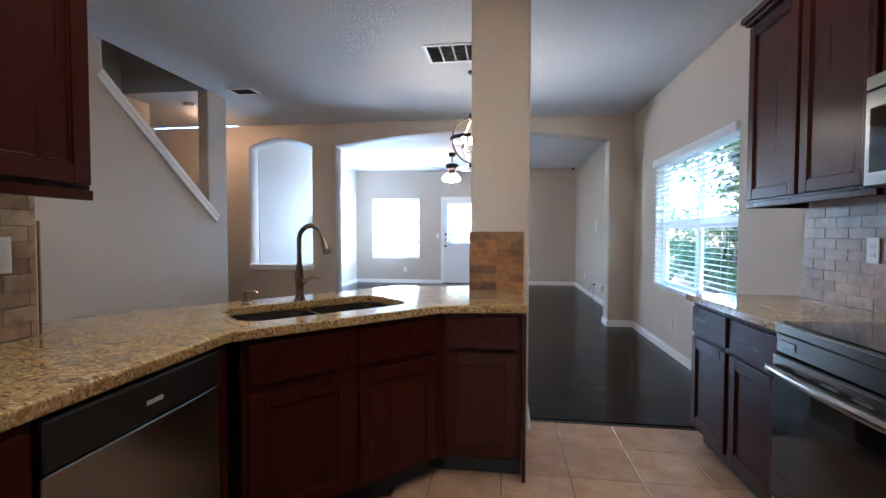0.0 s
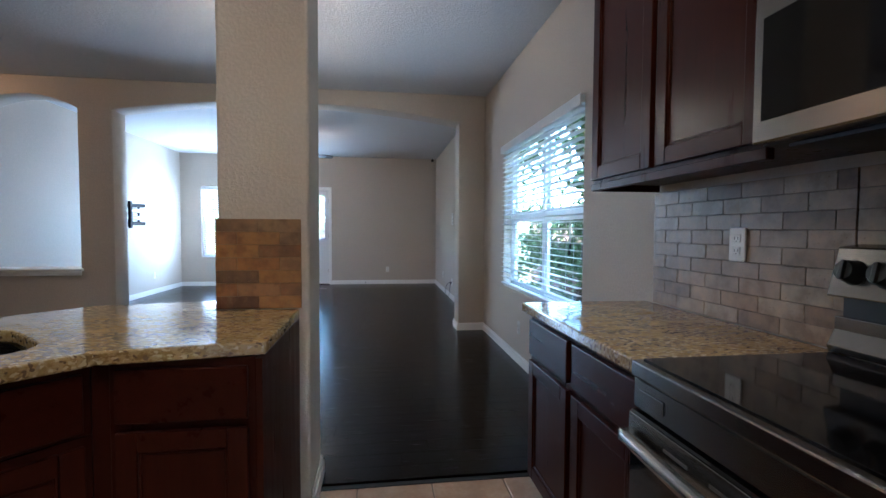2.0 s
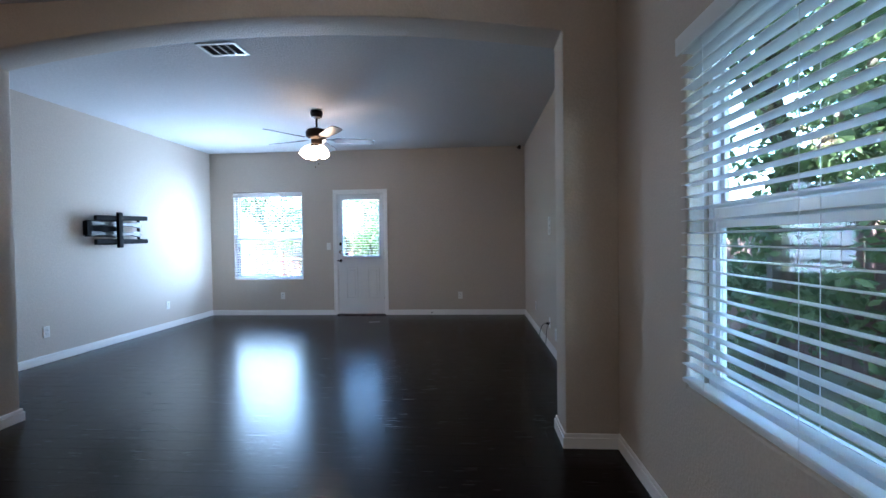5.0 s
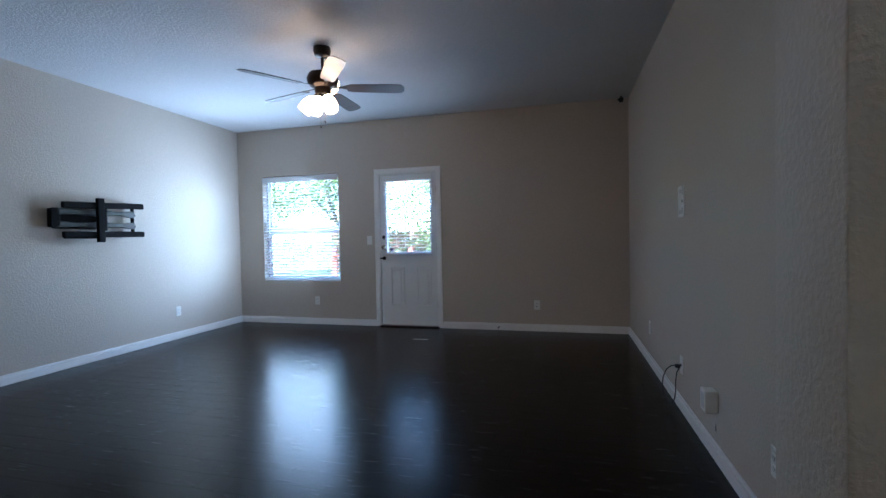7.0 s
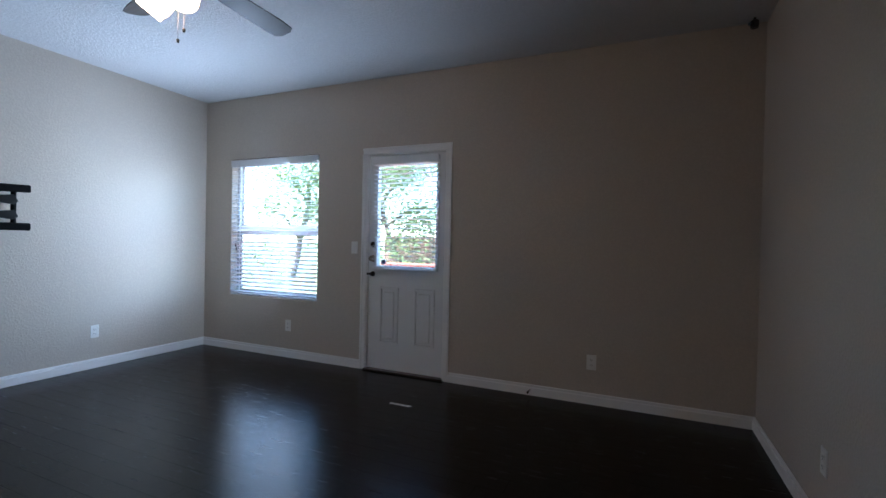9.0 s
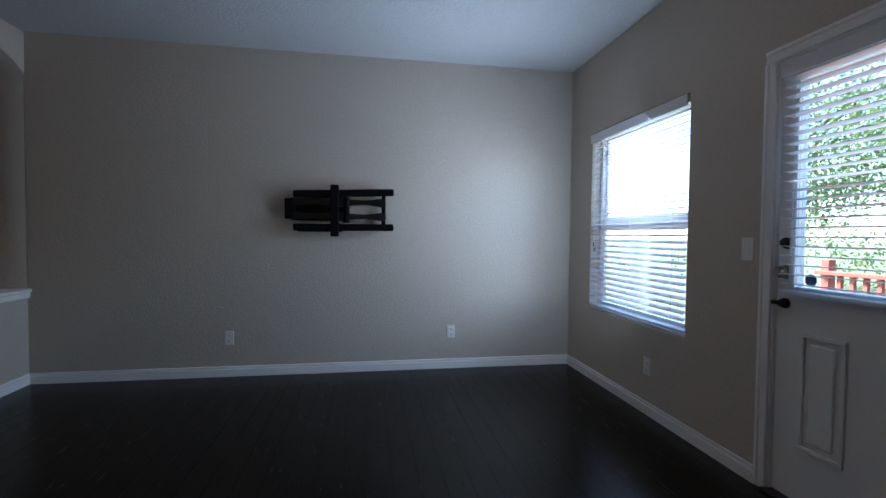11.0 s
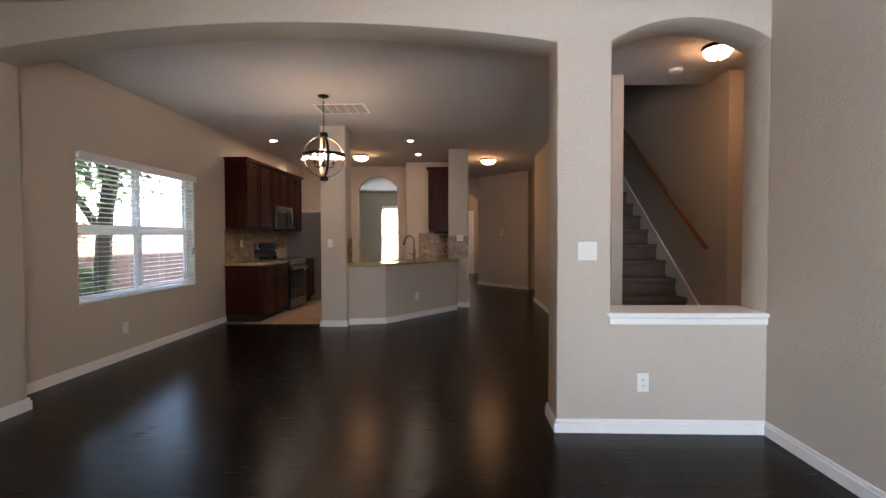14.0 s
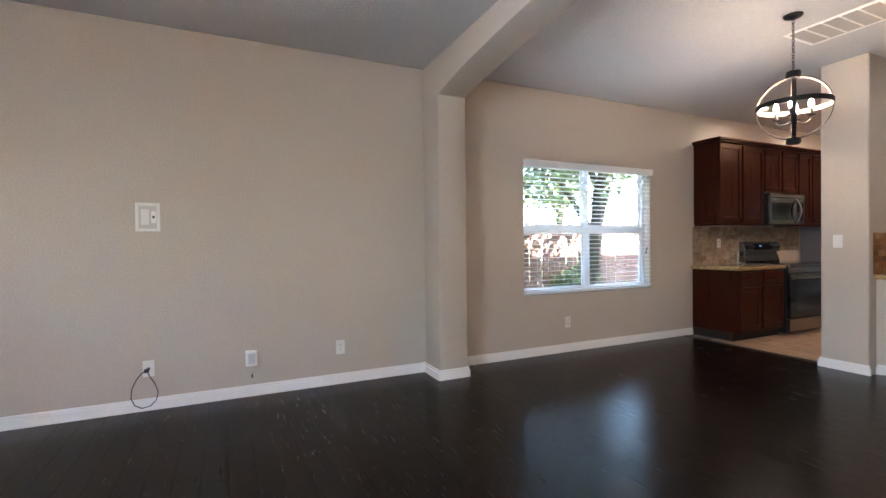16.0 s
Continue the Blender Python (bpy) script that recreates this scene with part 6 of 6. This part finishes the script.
def tile_field(owner, origin, u, v, nrm, width, height, material, grout, seed, tw=0.165, th=0.0525, gap=0.0020, depth=0.008):
    """Running-bond stone tiles on a wall patch; u across, v up, nrm out of the wall."""
    r = random.Random(seed)
    o, u, v, nrm = Vector(origin), Vector(u), Vector(v), Vector(nrm)
    rot = Matrix((u, v, nrm)).transposed().to_4x4()
    bed = bmesh.new()
    box(bed, 0, 0, 0.0008, width, height, 0.004, 0, 1, Matrix.Translation(o) @ rot)
    part("grout", bed, grout, owner)
    cache = {}
    rows = max(1, round(height / th))
    ph = height / rows
    for k in range(rows):
        x = -tw * (0.5 if k % 2 else 0.0)
        while x < width - 0.004:
            a, b = max(x, 0.0), min(x + tw, width)
            x += tw
            if b - a < 0.012:
                continue
            key = round(b - a, 3)
            if key not in cache:
                w = b - a - gap
                cache[key] = shared("stone_tile", boxes((-w / 2, -ph / 2 + gap / 2, 0, w / 2, ph / 2 - gap / 2, depth - 0.004), bev=0.0010), material)
            piece("stone_tile", cache[key], owner, o + u * ((a + b) / 2) + v * (ph * (k + 0.5)) + nrm * (0.004 + r.uniform(0, 0.0012)), rot)


def splash(at, label):
    return thing("splashback", at, label, "splashback", "stone splashbacks", "structure")


s1 = splash((EX, 0.7, CT), "pale tumbled travertine splashback behind the range")
tile_field(s1, (EX, 0.79, CT + 0.001), (0, -1, 0), (0, 0, 1), (-1, 0, 0), 0.88, 0.49, STONE_PALE, STONE_GROUT, 1)
s1b = splash((EX, -0.5, CT), "pale tumbled travertine splashback above the cooktop")
tile_field(s1b, (EX, -0.092, CT + 0.161), (0, -1, 0), (0, 0, 1), (-1, 0, 0), 1.45, 0.33, STONE_PALE, STONE_GROUT, 2)
s2 = splash((0.28, 0.735, CT), "warm tumbled travertine tiles on the column")
tile_field(s2, (0.100, 0.80, CT + 0.001), (1, 0, 0), (0, 0, 1), (0, -1, 0), 0.33, 0.362, STONE, STONE_GROUT_TAN, 3)
s2b = splash((0.105, 0.95, CT), "warm tumbled travertine tiles on the column's side")
tile_field(s2b, (0.107, 1.055, CT + 0.001), (0, -1, 0), (0, 0, 1), (-1, 0, 0), 0.255, 0.362, STONE, STONE_GROUT_TAN, 4)
s3 = splash((-1.25, -1.2, CT), "pale tumbled travertine splashback above the western counter")
tile_field(s3, (-1.27, -2.005, CT + 0.001), (0, 1, 0), (0, 0, 1), (1, 0, 0), 1.345, 0.478, STONE_PALE, STONE_GROUT, 5)
s3b = splash((-1.4, -0.5, CT), "pale tumbled travertine tiles on the wall end")
tile_field(s3b, (-1.275, -0.64, CT + 0.001), (-1, 0, 0), (0, 0, 1), (0, 1, 0), 0.34, 0.39, STONE_PALE, STONE_GROUT, 6)
s3c = splash((-0.9, -2.1, CT), "pale tumbled travertine splashback at the counter's end")
tile_field(s3c, (-0.62, -2.02, CT + 0.001), (-1, 0, 0), (0, 0, 1), (0, 1, 0), 0.635, 0.455, STONE_PALE, STONE_GROUT, 7)

# kitchen floor: square tiles
kf = thing("floor_kitchen", (0.8, -1, 0), "beige mottled ceramic floor tiles in the kitchen", "floor", kind="structure")
part("grout", boxes((-0.88, -7.98, -0.0138, EX, KY - 0.16, -0.004), (-1.25, KY - 0.16, -0.0138, EX, 0.985, -0.004)), GROUT, kf)
TS = 0.343
me = shared("floor_tile", boxes((-TS / 2 + 0.003, -TS / 2 + 0.003, -0.010, TS / 2 - 0.003, TS / 2 - 0.003, 0.0), bev=0.0025), TILE)
for i in range(10):
    for j in range(13):
        x, y = 1.331 + TS * 0.5 - i * TS, 0.640 + TS - TS * (j + 0.5)
        if x > EX - 0.1 or x < -1.2 or (x < -0.7 and y > -0.9) or (y > 0.3 and x < 0.2):
            continue
        piece("floor_tile", me, kf, (x, y, 0.0))
part("threshold_strip", boxes((0.48, 0.960, -0.0035, EX - 0.002, 0.990, 0.004), bev=0.003), SUBFLOOR, kf, "dark wooden threshold strip")

# dark hardwood: boards run across the house
wf = thing("floor_hardwood", (-0.5, 5.0, 0), "glossy dark espresso hardwood boards", "floor", kind="structure")
PW = 0.127
rng2 = random.Random(3)
lens_ = [0.55, 0.75, 0.95, 1.15, 1.35]
cache = {}
near, far = 0, []


def plank_mesh(ln):
    key = round(ln, 2)
    if key not in cache:
        cache[key] = shared("plank", boxes((-ln / 2 + 0.0008, -PW / 2 + 0.0008, -0.012, ln / 2 - 0.0008, PW / 2 - 0.0008, 0.0)), PLANK)
    return cache[key]


y = NY - PW / 2
row = 0
spans_of = lambda yy: [(WX, EX)] if yy > AY1 else [(-4.85, EX)] if yy > 2.95 else [(SX, EX)] if yy > 1.05 else [(SX, -0.2)] if yy > -0.5 else [(-4.9 if -3.38 < yy < -1.54 else SX, -1.25)] if yy > -2.7 else [(-4.9 if yy > -3.4 else SX, -1.0)] if yy > -4.6 else [(-2.2, -1.0)]
far_bm_v, far_bm_f = [], []
while y > -7.95:
    for lo, hi in spans_of(y):
        x = lo - rng2.choice(lens_) * rng2.random()
        while x < hi:
            ln = rng2.choice(lens_)
            a, b = max(x, lo), min(x + ln, hi)
            x += ln
            if b - a < 0.03:
                continue
            if 3.0 < y < NY and near < 296 and -2.2 < (a + b) / 2 < 2.0:
                piece("plank", plank_mesh(round(b - a, 2)), wf, ((a + b) / 2, y, 0.0))
                near += 1
            else:
                far.append((a, b, y))
    y -= PW
vs, fs = [], []
for a, b, yy in far:
    e, g = 0.0008, 0.0010
    k = len(vs)
    y0, y1 = yy - PW / 2, yy + PW / 2
    vs += [(a + e, y0 + e, -0.012), (b - e, y0 + e, -0.012), (b - e, y1 - e, -0.012), (a + e, y1 - e, -0.012), (a + e, y0 + e, -0.0009), (b - e, y0 + e, -0.0009), (b - e, y1 - e, -0.0009), (a + e, y1 - e, -0.0009), (a + g, y0 + g, 0), (b - g, y0 + g, 0), (b - g, y1 - g, 0), (a + g, y1 - g, 0)]
    for q in ((0, 1, 5, 4), (1, 2, 6, 5), (2, 3, 7, 6), (3, 0, 4, 7), (4, 5, 9, 8), (5, 6, 10, 9), (6, 7, 11, 10), (7, 4, 8, 11), (8, 9, 10, 11)):
        fs.append(tuple(k + i for i in q))
o = origin_of(wf)
me = bpy.data.meshes.new("planks")
me.from_pydata([(p[0] - o.x, p[1] - o.y, p[2] - o.z) for p in vs], [], fs)
me.materials.append(PLANK)
ob = new("planks", me)
ob.parent = wf
tagged(ob, "", "", "", "stuff")
